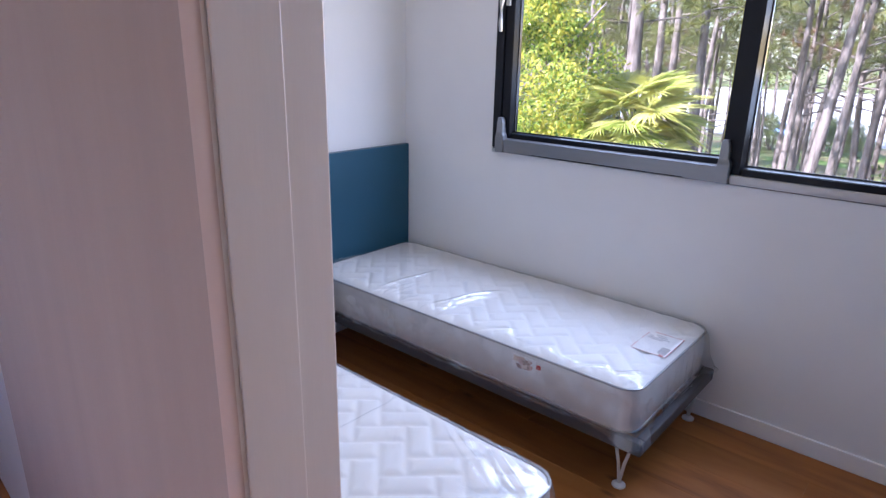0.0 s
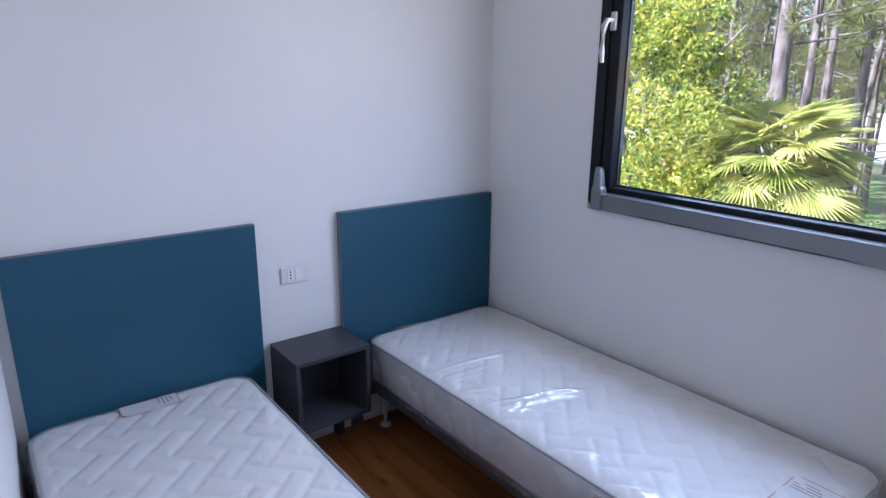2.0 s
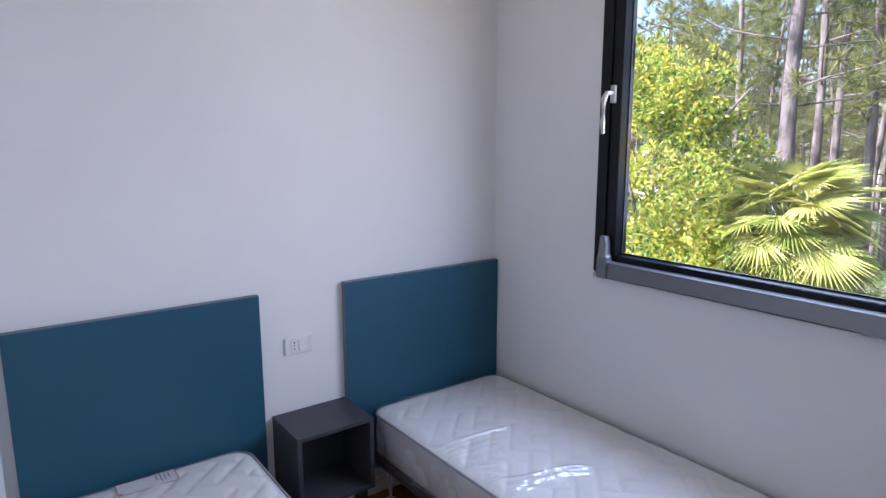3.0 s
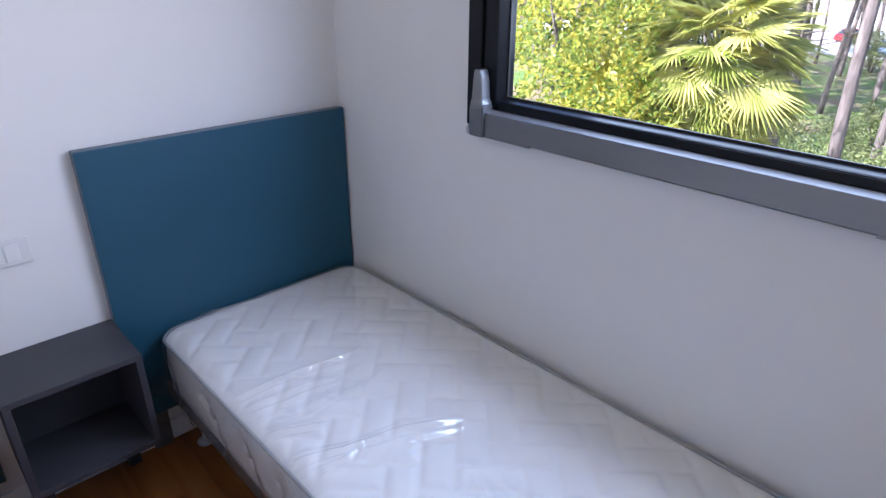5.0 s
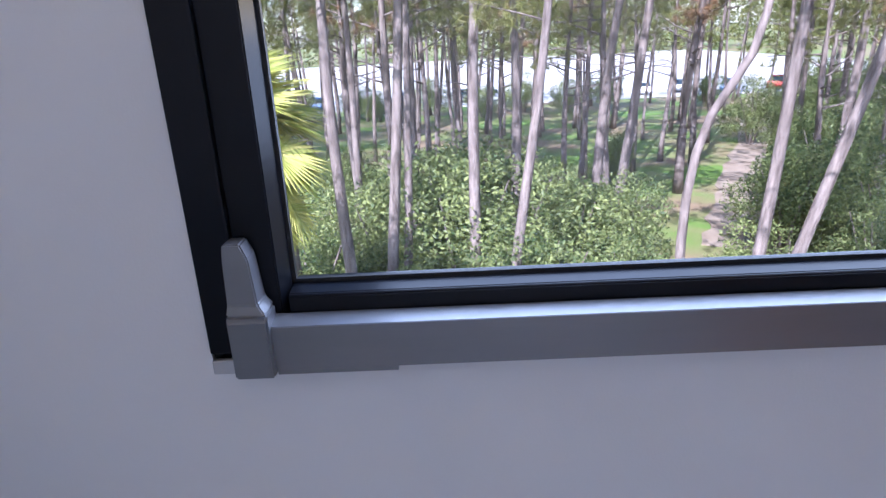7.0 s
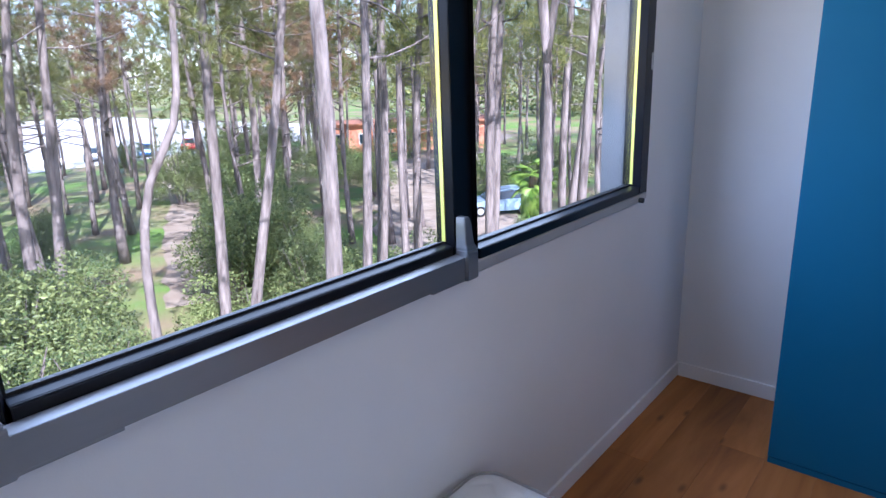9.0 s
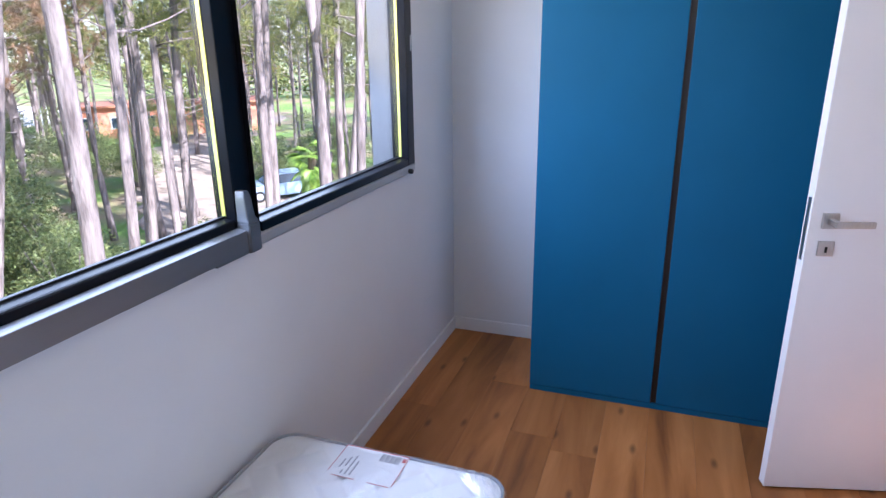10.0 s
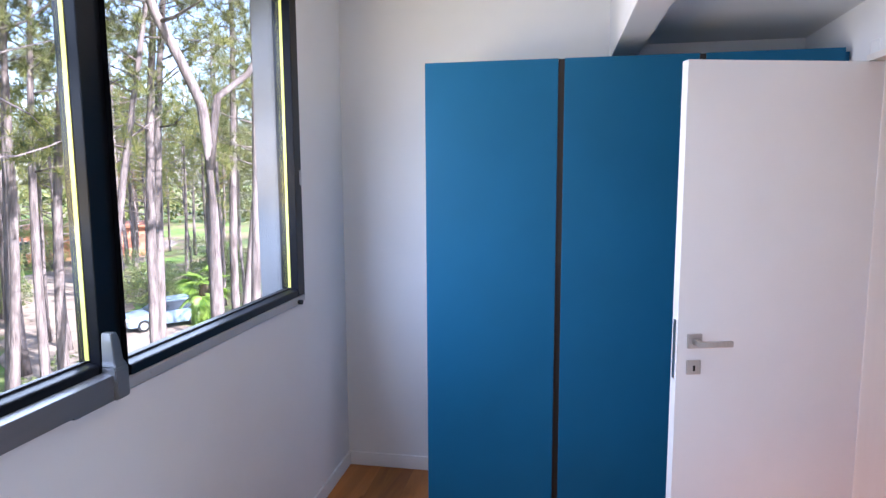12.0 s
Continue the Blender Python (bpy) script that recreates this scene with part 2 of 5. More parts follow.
def rod(points, radius, seg=10, bm=None, ends=True):
    """A round bar along the points; radius is one number or one a point."""
    out = bm or bmesh.new()
    pts = [Vector(p) for p in points]
    rings = []
    for i, p in enumerate(pts):
        d = (pts[min(i + 1, len(pts) - 1)] - pts[max(i - 1, 0)]).normalized()
        side = d.cross(Vector((0, 0, 1)))
        if side.length < 0.05:
            side = d.cross(Vector((0, 1, 0)))
        side.normalize()
        up = side.cross(d)
        r = radius[i] if isinstance(radius, (list, tuple)) else radius
        rings.append([out.verts.new(p + (side * math.cos(a) + up * math.sin(a)) * r) for a in [k * math.tau / seg for k in range(seg)]])
    for a, b in zip(rings, rings[1:]):
        for k in range(seg):
            out.faces.new((a[k], a[(k + 1) % seg], b[(k + 1) % seg], b[k]))
    if ends:
        out.faces.new(list(reversed(rings[0])))
        out.faces.new(rings[-1])
    return out


def thing(name, base, label, category, group="", kind=""):
    return tagged_at(new(name), base, label, category, group, kind)


def tagged_at(ob, base, label, category, group="", kind=""):
    ob.location = base
    return tagged(ob, label, category, group, kind)


def origin(ob):
    p = Vector(ob.location)
    while ob.parent:
        ob = ob.parent
        p += Vector(ob.location)
    return p


def part(name, bm, material, parent, label="", smooth=False, kind=""):
    """Links a bmesh in world metres as one mesh under a thing or part."""
    bmesh.ops.translate(bm, verts=bm.verts, vec=-origin(parent))
    me = bpy.data.meshes.new(name)
    bmesh.ops.recalc_face_normals(bm, faces=bm.faces)
    bm.to_mesh(me)
    bm.free()
    me.materials.append(material)
    if smooth:
        for p in me.polygons:
            p.use_smooth = True
    ob = new(name, me)
    ob.parent = parent
    return tagged(ob, label, kind=kind)


def solid(name, bm, material, label, category, group="", kind="", base=(0, 0, 0), smooth=False):
    """A thing or piece of the setting that is one mesh."""
    bmesh.ops.translate(bm, verts=bm.verts, vec=-Vector(base))
    bmesh.ops.recalc_face_normals(bm, faces=bm.faces)
    me = bpy.data.meshes.new(name)
    bm.to_mesh(me)
    bm.free()
    me.materials.append(material)
    if smooth:
        for p in me.polygons:
            p.use_smooth = True
    return tagged_at(new(name, me), base, label, category, group, kind)


# ---- the room: walls, floor, ceiling ----
L, CEIL, LOW = 3.657, 2.75, 2.267          # length along the window wall, ceilings
WX0, WX1, WZ0, WZ1 = 0.640, 3.078, 1.060, 2.50   # window opening
DX0, DX1, DH = 2.022, 2.872, 2.045              # door opening
THICK = 0.142


def south(x):
    """The room face of the wall with the door, which is a little out of square."""
    return -2.10 - 0.0483 * x


def prism(corners, z0, z1):
    """An upright block over a floor outline."""
    bm = bmesh.new()
    lo = [bm.verts.new((x, y, z0)) for x, y in corners]
    hi = [bm.verts.new((x, y, z1)) for x, y in corners]
    bm.faces.new(lo[::-1])
    bm.faces.new(hi)
    n = len(corners)
    for i in range(n):
        bm.faces.new((lo[i], lo[(i + 1) % n], hi[(i + 1) % n], hi[i]))
    return bm


def wall_with_hole(x0, x1, y0, y1, z0, z1, hx0, hx1, hz0, hz1):
    bm = bmesh.new()
    box(x0, hx0, y0, y1, z0, z1, bm=bm)
    box(hx1, x1, y0, y1, z0, z1, bm=bm)
    box(hx0, hx1, y0, y1, z0, hz0, bm=bm)
    box(hx0, hx1, y0, y1, hz1, z1, bm=bm)
    bmesh.ops.remove_doubles(bm, verts=bm.verts, dist=0.0001)
    return bm


solid("wall_north", wall_with_hole(-0.2, L + 0.2, 0.0, 0.15, -0.25, 2.9, WX0, WX1, WZ0, WZ1), M["wall"],
      "white painted wall with a wide black window", "wall", kind="structure")
solid("trim", box(2.995, WX1 + 0.002, 0.063, 0.165, WZ0, WZ1, 0.004), M["outer_render"], "grey rendered outer window reveal", "reveal", kind="structure")
solid("wall_west", box(-0.2, 0.0, -4.0, 0.0, -0.25, 2.9), M["wall"], "white painted wall behind the headboards", "wall", kind="structure")
solid("wall_east", box(L, L + 0.2, -4.0, 0.0, -0.25, 2.9), M["wall"], "white painted wall behind the blue wardrobe", "wall", kind="structure")
bm = prism([(0, south(0)), (DX0, south(DX0)), (DX0, south(DX0) - THICK), (0, south(0) - THICK)], 0, 2.75)
solid("wall_south", bm, M["wall"], "white painted wall beside the door", "wall", kind="structure")
bm = prism([(DX1, south(DX1)), (L, south(L)), (L, south(L) - THICK), (DX1, south(DX1) - THICK)], 0, 2.75)
solid("wall_south_east", bm, M["wall"], "short white wall between door and wardrobe", "wall", kind="structure")
bm = prism([(DX0, south(DX0)), (DX1, south(DX1)), (DX1, south(DX1) - THICK), (DX0, south(DX0) - THICK)], DH, 2.75)
solid("wall_over_door", bm, M["wall"], "white wall above the door opening", "wall", kind="structure")
solid("wall_corridor", wall_with_hole(-0.2, L + 0.2, -4.2, -4.0, -0.25, 2.9, 0.9, 1.65, 0.9, 2.1), M["wall"], "plain white corridor wall with a tall window opening", "wall", kind="structure")
solid("ceiling", box(0, L, -4.0, 0, CEIL, CEIL + 0.15), M["ceiling"], "plain white ceiling", "ceiling", kind="structure")
solid("ceiling_low", box(0, L, -4.0, -1.512, LOW, LOW + 0.1), M["ceiling"], "lowered white ceiling over the wardrobe and door", "ceiling", kind="structure")
solid("beam", box(0, L, -1.512, -1.39, 2.197, CEIL, 0.004), M["ceiling"], "white beam under the ceiling", "beam", kind="structure")
floor = solid("floor", box(0, L, -4.0, 0, -0.25, -0.014), M["dark"], "oiled oak plank floor with knots", "floor", kind="structure")


def baseboards():
    h, d = 0.078, 0.012
    bm = box(0, L, -d, 0, 0, h, 0.003)
    solid("baseboard", bm, M["trim"], "low white baseboard", "baseboard", kind="structure")
    solid("baseboard", box(L - d, L, -2.2, -d, 0, h, 0.003), M["trim"], "low white baseboard", "baseboard", kind="structure")
    solid("baseboard", box(0, d, south(0), -d, 0, h, 0.003), M["trim"], "low white baseboard", "baseboard", kind="structure")
    bm = prism([(d, south(d) + d), (DX0 - 0.075, south(DX0) + d + 0.002), (DX0 - 0.075, south(DX0)), (d, south(d))], 0, h)
    solid("baseboard", bm, M["trim"], "low white baseboard", "baseboard", kind="structure")


baseboards()


# ---- window ----
def bar_x(outline, x0, x1, bevel=0.0015):
    """A bar along x with the outline given as (y, z)."""
    bm = bmesh.new()
    ends = [[bm.verts.new((x, y, z)) for y, z in outline] for x in (x0, x1)]
    return cap_bar(bm, ends, bevel)


def bar_z(outline, z0, z1, bevel=0.0015):
    """An upright bar with the outline given as (x, y)."""
    bm = bmesh.new()
    ends = [[bm.verts.new((x, y, z)) for x, y in outline] for z in (z0, z1)]
    return cap_bar(bm, ends, bevel)


def cap_bar(bm, ends, bevel):
    bm.faces.new(ends[0][::-1])
    bm.faces.new(ends[1])
    n = len(ends[0])
    for i in range(n):
        bm.faces.new((ends[0][i], ends[0][(i + 1) % n], ends[1][(i + 1) % n], ends[1][i]))
    bmesh.ops.recalc_face_normals(bm, faces=bm.faces)
    if bevel:
        bmesh.ops.bevel(bm, geom=bm.edges[:], offset=bevel, segments=2, affect="EDGES")
    return bm


def sash(w, name, x0, x1, left, right, foot, low, front, deep):
    """One leaf: stiles and rails with sloping inner faces, gaskets, seal and pane."""
    top, head, back = WZ1 - 0.05, WZ1 - 0.115, 0.062
    gx0, gx1, gz0 = x0 + left, x1 - right, foot + low
    s = part(name, bar_z([(x0, front), (gx0 - 0.010, front), (gx0, deep), (gx0, back), (x0, back)], foot, top), M["black"], w)
    part("stile", bar_z([(gx1 + 0.006, front), (x1, front), (x1, back), (gx1, back), (gx1, deep)], foot, top), M["black"], s)
    part("rail", bar_x([(front, foot), (front, gz0 - 0.007), (front + 0.004, gz0 - 0.004), (deep, gz0), (back, gz0), (back, foot)], gx0, gx1), M["black"], s)
    part("rail", bar_x([(front, head + 0.006), (front, top), (back, top), (back, head), (deep, head)], gx0, gx1), M["black"], s)
    # gaskets against the glass and the yellow strip on the far stile
    part("gasket", box(gx0, gx1, deep + 0.003, deep + 0.010, gz0, gz0 + 0.006), M["rubber"], s, "black rubber gasket")
    part("gasket", box(gx0, gx0 + 0.005, deep + 0.003, deep + 0.010, gz0 + 0.006, head), M["rubber"], s)
    part("seal", box(gx1 - 0.003, gx1, deep - 0.001, deep + 0.011, gz0 + 0.006, head), M["yellow"], s, "yellow sealing strip")
    g = part("pane", box(gx0 + 0.001, gx1 - 0.001, deep + 0.011, deep + 0.016, gz0 + 0.001, head - 0.001), M["glass"], s, "clear glass pane")
    g.visible_shadow = False


def window():
    w = thing("window_1", (WX0, 0, WZ0), "wide black aluminium sliding window with grey sill guard", "window", kind="structure")
    # outer frame in the opening
    part("frame_top", box(WX0, WX1, 0.0, 0.12, WZ1 - 0.05, WZ1, 0.003), M["black"], w)
    part("frame_bottom", box(WX0, WX1, 0.004, 0.12, WZ0, WZ0 + 0.024, 0.003), M["black"], w)
    part("frame_left", box(WX0, WX0 + 0.0495, -0.006, 0.12, WZ0 + 0.025, WZ1 - 0.05, 0.003), M["black"], w)
    part("frame_right", box(WX1 - 0.0345, WX1, -0.010, 0.062, WZ0 + 0.025, WZ1 - 0.05, 0.003), M["black"], w)
    sash(w, "sash", 0.690, 1.875, 0.059, 0.088, WZ0 + 0.025, 0.080, 0.003, 0.030)
    sash(w, "fixed_sash", 1.8755, WX1 - 0.035, 0.010, 0.050, 1.103, 0.034, -0.013, 0.020)
    # grey guard in front of the sliding sash
    bar = part("guard_bar", bar_x([(-0.030, 1.072), (-0.030, 1.1325), (0.001, 1.138), (0.001, 1.072)], 0.730, 1.794, 0.001), M["grey_alu"], w, "grey lacquered aluminium guard bar")
    part("lip", box(0.732, 0.885, -0.029, -0.001, 1.0655, 1.072, 0.001), M["grey_alu"], bar)
    part("lip", box(1.66, 1.792, -0.029, -0.001, 1.0655, 1.072, 0.001), M["grey_alu"], bar)
    for x0, x1 in ((0.681, 0.7315), (1.7925, 1.842)):
        lower = bar_x([(-0.040, 1.066), (-0.040, 1.146), (-0.036, 1.152), (0.002, 1.152), (0.002, 1.066)], x0, x1, 0.003)
        c = part("end_cap", lower, M["grey_alu"], w, "grey end cap of the guard")
        mid = (x0 + x1) / 2
        ear = bmesh.new()
        rows = [[ear.verts.new(p) for p in ((xa, ya, z), (xb, ya, z), (xb, 0.002, z), (xa, 0.002, z))]
                for z, xa, xb, ya in ((1.1525, x0 + 0.001, x1 - 0.001, -0.039), (1.165, x0 + 0.003, x1 - 0.010, -0.034), (1.222, x0 + 0.004, x1 - 0.015, -0.030), (1.241, x0 + 0.006, mid + 0.002, -0.028))]
        ear.faces.new(rows[0][::-1])
        ear.faces.new(rows[-1])
        for a, b in zip(rows, rows[1:]):
            for i in range(4):
                ear.faces.new((a[i], a[(i + 1) % 4], b[(i + 1) % 4], b[i]))
        bmesh.ops.recalc_face_normals(ear, faces=ear.faces)
        bmesh.ops.bevel(ear, geom=ear.edges[:], offset=0.002, segments=2, affect="EDGES")
        part("ear", ear, M["grey_alu"], c)
    track = part("track", bar_x([(-0.018, 1.076), (-0.018, 1.100), (-0.014, 1.1025), (0.003, 1.1025), (0.003, 1.076)], 1.8425, WX1 - 0.02), M["track"], w, "grey aluminium sill track")
    part("lip", box(1.843, WX1 - 0.004, -0.006, -0.0005, 1.064, 1.0755, 0.001), M["track"], track)
    for k in range(5):
        x = 1.96 + 0.235 * k
        part("screw", rod([(x, -0.0195, 1.088), (x, -0.0175, 1.088)], 0.004, 10), M["steel"], track)
    part("track", box(WX0 + 0.002, 0.680, -0.010, -0.001, 1.058, 1.078, 0.002), M["pale_alu"], w, "grey aluminium sill track")
    part("stop", rod([(2.985, -0.036, 1.080), (2.985, -0.018, 1.080)], 0.011, 12), M["rubber"], w, "small black rubber stop")
    part("latch", box(WX1 - 0.024, WX1 - 0.012, -0.013, -0.010, 1.60, 1.665, 0.001), M["pale_alu"], w, "small pale latch plate")
    # handle
    h = part("handle_plate", box(0.693, 0.717, -0.012, 0.003, 1.775, 1.845, 0.004), M["pale_alu"], w, "pale grey window handle")
    part("handle", rod([(0.705, -0.012, 1.815), (0.704, -0.046, 1.812), (0.700, -0.056, 1.79), (0.697, -0.056, 1.70), (0.696, -0.050, 1.655)], [0.009, 0.010, 0.012, 0.011, 0.008], 10), M["pale_alu"], h)
    return w


window()


# ---- beds ----
def round_in(x, y, x0, x1, y0, y1, corner):
    """Pulls a point of a square corner in to a rounded one."""
    cx = x1 - corner if x > x1 - corner else x0 + corner if x < x0 + corner else x
    cy = y1 - corner if y > y1 - corner else y0 + corner if y < y0 + corner else y
    dx, dy = x - cx, y - cy
    if dx and dy:
        k = max(abs(dx), abs(dy)) / math.hypot(dx, dy)
        return cx + dx * k, cy + dy * k
    return x, y


def quilt(x0, x1, y0, y1, top):
    """A mattress body: a quilted top in a slanting basket pattern, bulging over rounded edges."""
    nx, ny = 300, 124
    verts, faces = [], []

    def height(u, v):
        # herringbone blocks, turned 45 degrees, pressed in along their seams
        s, t = (u + v) / 1.4142 / 0.078, (v - u) / 1.4142 / 0.078
        i, j = math.floor(s), math.floor(t)
        a, b, k = s - i, t - j, (i - j) % 4
        if k < 2:
            a += k
            seam = min(a, 2 - a, b, 1 - b)
        else:
            b += 3 - k
            seam = min(a, 1 - a, b, 2 - b)
        return -0.0062 * math.exp(-(seam / 0.16) ** 2) + 0.0030 * min(seam * 2, 1) ** 0.5

    for i in range(nx + 1):
        for j in range(ny + 1):
            u, v = i / nx, j / ny
            x, y = x0 + u * (x1 - x0), y0 + v * (y1 - y0)
            e = min(x - x0, x1 - x, y - y0, y1 - y)
            edge = 0.016 * (1 - min(e / 0.05, 1)) ** 2
            dome = 0.012 * (math.sin(math.pi * u) * math.sin(math.pi * v)) ** 0.5
            k = min(e / 0.05, 1)
            z = top - edge + dome + k * height(x - x0, y - y0) + 0.003 * noise.noise((x * 3, y * 3, 1.7))
            verts.append((*round_in(x, y, x0, x1, y0, y1, 0.075), z))
    for i in range(nx):
        for j in range(ny):
            a = i * (ny + 1) + j
            faces.append((a, a + ny + 1, a + ny + 2, a + 1))
    me = bpy.data.meshes.new("quilt")
    me.from_pydata(verts, [], faces)
    bm = bmesh.new()
    bm.from_mesh(me)
    bpy.data.meshes.remove(me)
    return bm


def ring_loft(x0, x1, y0, y1, zs, grow, corner=0.075, n=8, bm=None, ripple=0.0, per_side=24):
    """Rounded-rectangle rings stacked in height; grow swells each ring."""
    out = bm or bmesh.new()
    rings = []
    for z, g in zip(zs, grow):
        pts = []
        cs = [(x1 - corner, y1 - corner, 0), (x0 + corner, y1 - corner, 90), (x0 + corner, y0 + corner, 180), (x1 - corner, y0 + corner, 270)]
        base = []
        for cx, cy, a0 in cs:
            for k in range(n + 1):
                a = radians(a0 + 90 * k / n)
                base.append((cx + (corner + g) * math.cos(a), cy + (corner + g) * math.sin(a)))
        for p, q in zip(base, base[1:] + base[:1]):
            d = math.hypot(q[0] - p[0], q[1] - p[1])
            m = max(1, int(d / 0.05))
            for k in range(m):
                pts.append((p[0] + (q[0] - p[0]) * k / m, p[1] + (q[1] - p[1]) * k / m))
        rings.append(pts)
    count = min(len(r) for r in rings)
    vs = []
    for r, z in zip(rings, zs):
        row = []
        for k in range(count):
            x, y = r[int(k * len(r) / count)]
            o = ripple * noise.noise((x * 7, y * 7, z * 9))
            row.append(out.verts.new((x + o, y + o * 0.7, z)))
        vs.append(row)
    for a, b in zip(vs, vs[1:]):
        for k in range(count):
            out.faces.new((a[k], a[(k + 1) % count], b[(k + 1) % count], b[k]))
    return out


def hoop(x0, x1, y0, y1, z, r, corner=0.075):
    pts = []
    for cx, cy, a0 in ((x1 - corner, y1 - corner, 0), (x0 + corner, y1 - corner, 90), (x0 + corner, y0 + corner, 180), (x1 - corner, y0 + corner, 270)):
        for k in range(7):
            a = radians(a0 + 15 * k)
            pts.append((cx + corner * math.cos(a), cy + corner * math.sin(a), z))
    pts.append(pts[0])
    return rod(pts, r, 8, ends=False)


def bed(x0, x1, y0, y1, label):
    """Low slatted bed frame on white hairpin legs."""
    b = thing("bed_frame", (x0, (y0 + y1) / 2, 0), label, "bed", "twin beds")
    z0, z1 = 0.198, 0.252
    part("side_rail", box(x0, x1 + 0.05, y0 - 0.015, y0 + 0.02, z0, z1, 0.006), M["rail_grey"], b)
    part("side_rail", box(x0, x1 + 0.05, y1 - 0.02, y1 + 0.005, z0, z1, 0.006), M["rail_grey"], b)
    part("end_rail", box(x1 + 0.015, x1 + 0.05, y0 + 0.02, y1 - 0.02, z0, z1, 0.006), M["rail_grey"], b)
    part("end_rail", box(x0, x0 + 0.035, y0 + 0.02, y1 - 0.02, z0, z1, 0.006), M["rail_grey"], b)
    n = 13
    for k in range(n):
        x = x0 + 0.08 + k * (x1 - x0 - 0.16) / (n - 1)
        part("slat", box(x - 0.033, x + 0.033, y0 + 0.02, y1 - 0.02, z1 - 0.02, z1 - 0.008), M["rail_grey"], b)
    for lx, ly in ((x0 + 0.06, y0 + 0.05), (x0 + 0.06, y1 - 0.05), (x1 - 0.04, y0 + 0.05), (x1 - 0.012, y1 - 0.05)):
        leg = part("leg", rod([(lx - 0.035, ly, z0), (lx - 0.012, ly, 0.10), (lx, ly, 0.012)], 0.0065, 8), M["white_metal"], b, "white bent steel leg", smooth=True)
        part("leg_wire", rod([(lx + 0.035, ly, z0), (lx + 0.012, ly, 0.10), (lx, ly, 0.012)], 0.0065, 8), M["white_metal"], leg, smooth=True)
        part("foot", rod([(lx, ly, 0.0), (lx, ly, 0.006), (lx, ly, 0.014)], [0.026, 0.026, 0.014], 16), M["white_plastic"], leg, smooth=True)
    return b


def mattress(x0, x1, y0, y1, bottom, top, label):
    m = thing("mattress", ((x0 + x1) / 2, (y0 + y1) / 2, bottom), label, "mattress", "mattresses")
    part("top_panel", quilt(x0 + 0.004, x1 - 0.004, y0 + 0.004, y1 - 0.004, top), M["fabric"], m, smooth=True)
    mid = (top + bottom) / 2
    zs = [bottom + 0.002, bottom + 0.015, mid - 0.03, mid, mid + 0.03, top - 0.03, top - 0.016]
    part("side_panel", ring_loft(x0, x1, y0, y1, zs, [-0.012, 0, 0.004, 0.006, 0.004, 0.0, -0.004], ripple=0.006), M["side_fabric"], m, smooth=True)
    part("piping", hoop(x0, x1, y0, y1, top - 0.014, 0.0048), M["piping"], m, "grey piping round the top edge", smooth=True)
    part("piping", hoop(x0, x1, y0, y1, bottom + 0.014, 0.0048), M["piping"], m, smooth=True)
    part("base_panel", box(x0 + 0.03, x1 - 0.03, y0 + 0.03, y1 - 0.03, bottom, bottom + 0.01), M["side_fabric"], m)
    return m


bed(0.04, 1.86, -0.755, -0.02, "low grey slatted bed frame on white steel legs under the window")
bed(0.04, 1.86, -2.075, -1.335, "low grey slatted bed frame on white steel legs near the door")
MAT1 = mattress(0.045, 1.868, -0.768, -0.020, 0.252, 0.45, "white quilted single mattress still in clear plastic wrap")
MAT2 = mattress(0.045, 1.90, -2.07, -1.33, 0.252, 0.447, "white quilted single mattress in clear plastic near the door")


def rim(x0, x1, y0, y1, corner, step=0.012):
    """Points and outward ways round a rounded rectangle, and how near a corner each one is."""
    out = []
    cs = [(x1 - corner, y1 - corner, 0), (x0 + corner, y1 - corner, 90), (x0 + corner, y0 + corner, 180), (x1 - corner, y0 + corner, 270)]
    for i, (cx, cy, a0) in enumerate(cs):
        for k in range(8):
            a = radians(a0 + 90 * k / 8)
            out.append((cx + corner * math.cos(a), cy + corner * math.sin(a), math.cos(a), math.sin(a), math.sin(math.pi * k / 8)))
        a = radians(a0 + 90)
        nx, ny, _ = cs[(i + 1) % 4]
        p = (cx + corner * math.cos(a), cy + corner * math.sin(a))
        q = (nx + corner * math.cos(a), ny + corner * math.sin(a))
        m = int(math.hypot(q[0] - p[0], q[1] - p[1]) / step)
        for k in range(m):
            out.append((p[0] + (q[0] - p[0]) * k / m, p[1] + (q[1] - p[1]) * k / m, math.cos(a), math.sin(a), 0.0))
    return out


FOLDS = {  # where the film lies in long folds: from, to, height
    1.0: [(0.55, -0.76, 0.61, -0.33, 0.016), (0.60, -0.77, 0.66, -0.50, 0.008), (0.85, -0.77, 1.03, -0.33, 0.019), (0.90, -0.77, 1.00, -0.48, 0.012), (0.95, -0.77, 0.92, -0.60, 0.012),
          (1.15, -0.77, 1.30, -0.66, 0.013), (1.60, -0.77, 1.86, -0.70, 0.012), (1.66, -0.77, 1.74, -0.67, 0.012), (1.75, -0.77, 1.85, -0.62, 0.010), (1.70, -0.75, 1.87, -0.74, 0.010), (1.78, -0.70, 1.87, -0.66, 0.008), (0.05, -0.64, 0.12, -0.44, 0.014), (0.72, -0.77, 0.80, -0.62, 0.009), (1.40, -0.77, 1.50, -0.70, 0.008)],
    5.0: [(1.48, -1.34, 1.80, -1.52, 0.016), (1.62, -1.33, 1.88, -1.48, 0.016), (1.70, -1.33, 1.86, -1.40, 0.014), (1.55, -1.33, 1.66, -1.42, 0.010), (1.72, -1.62, 1.90, -1.55, 0.012), (1.78, -1.85, 1.90, -1.80, 0.010), (1.25, -1.33, 1.33, -1.40, 0.008)],
}


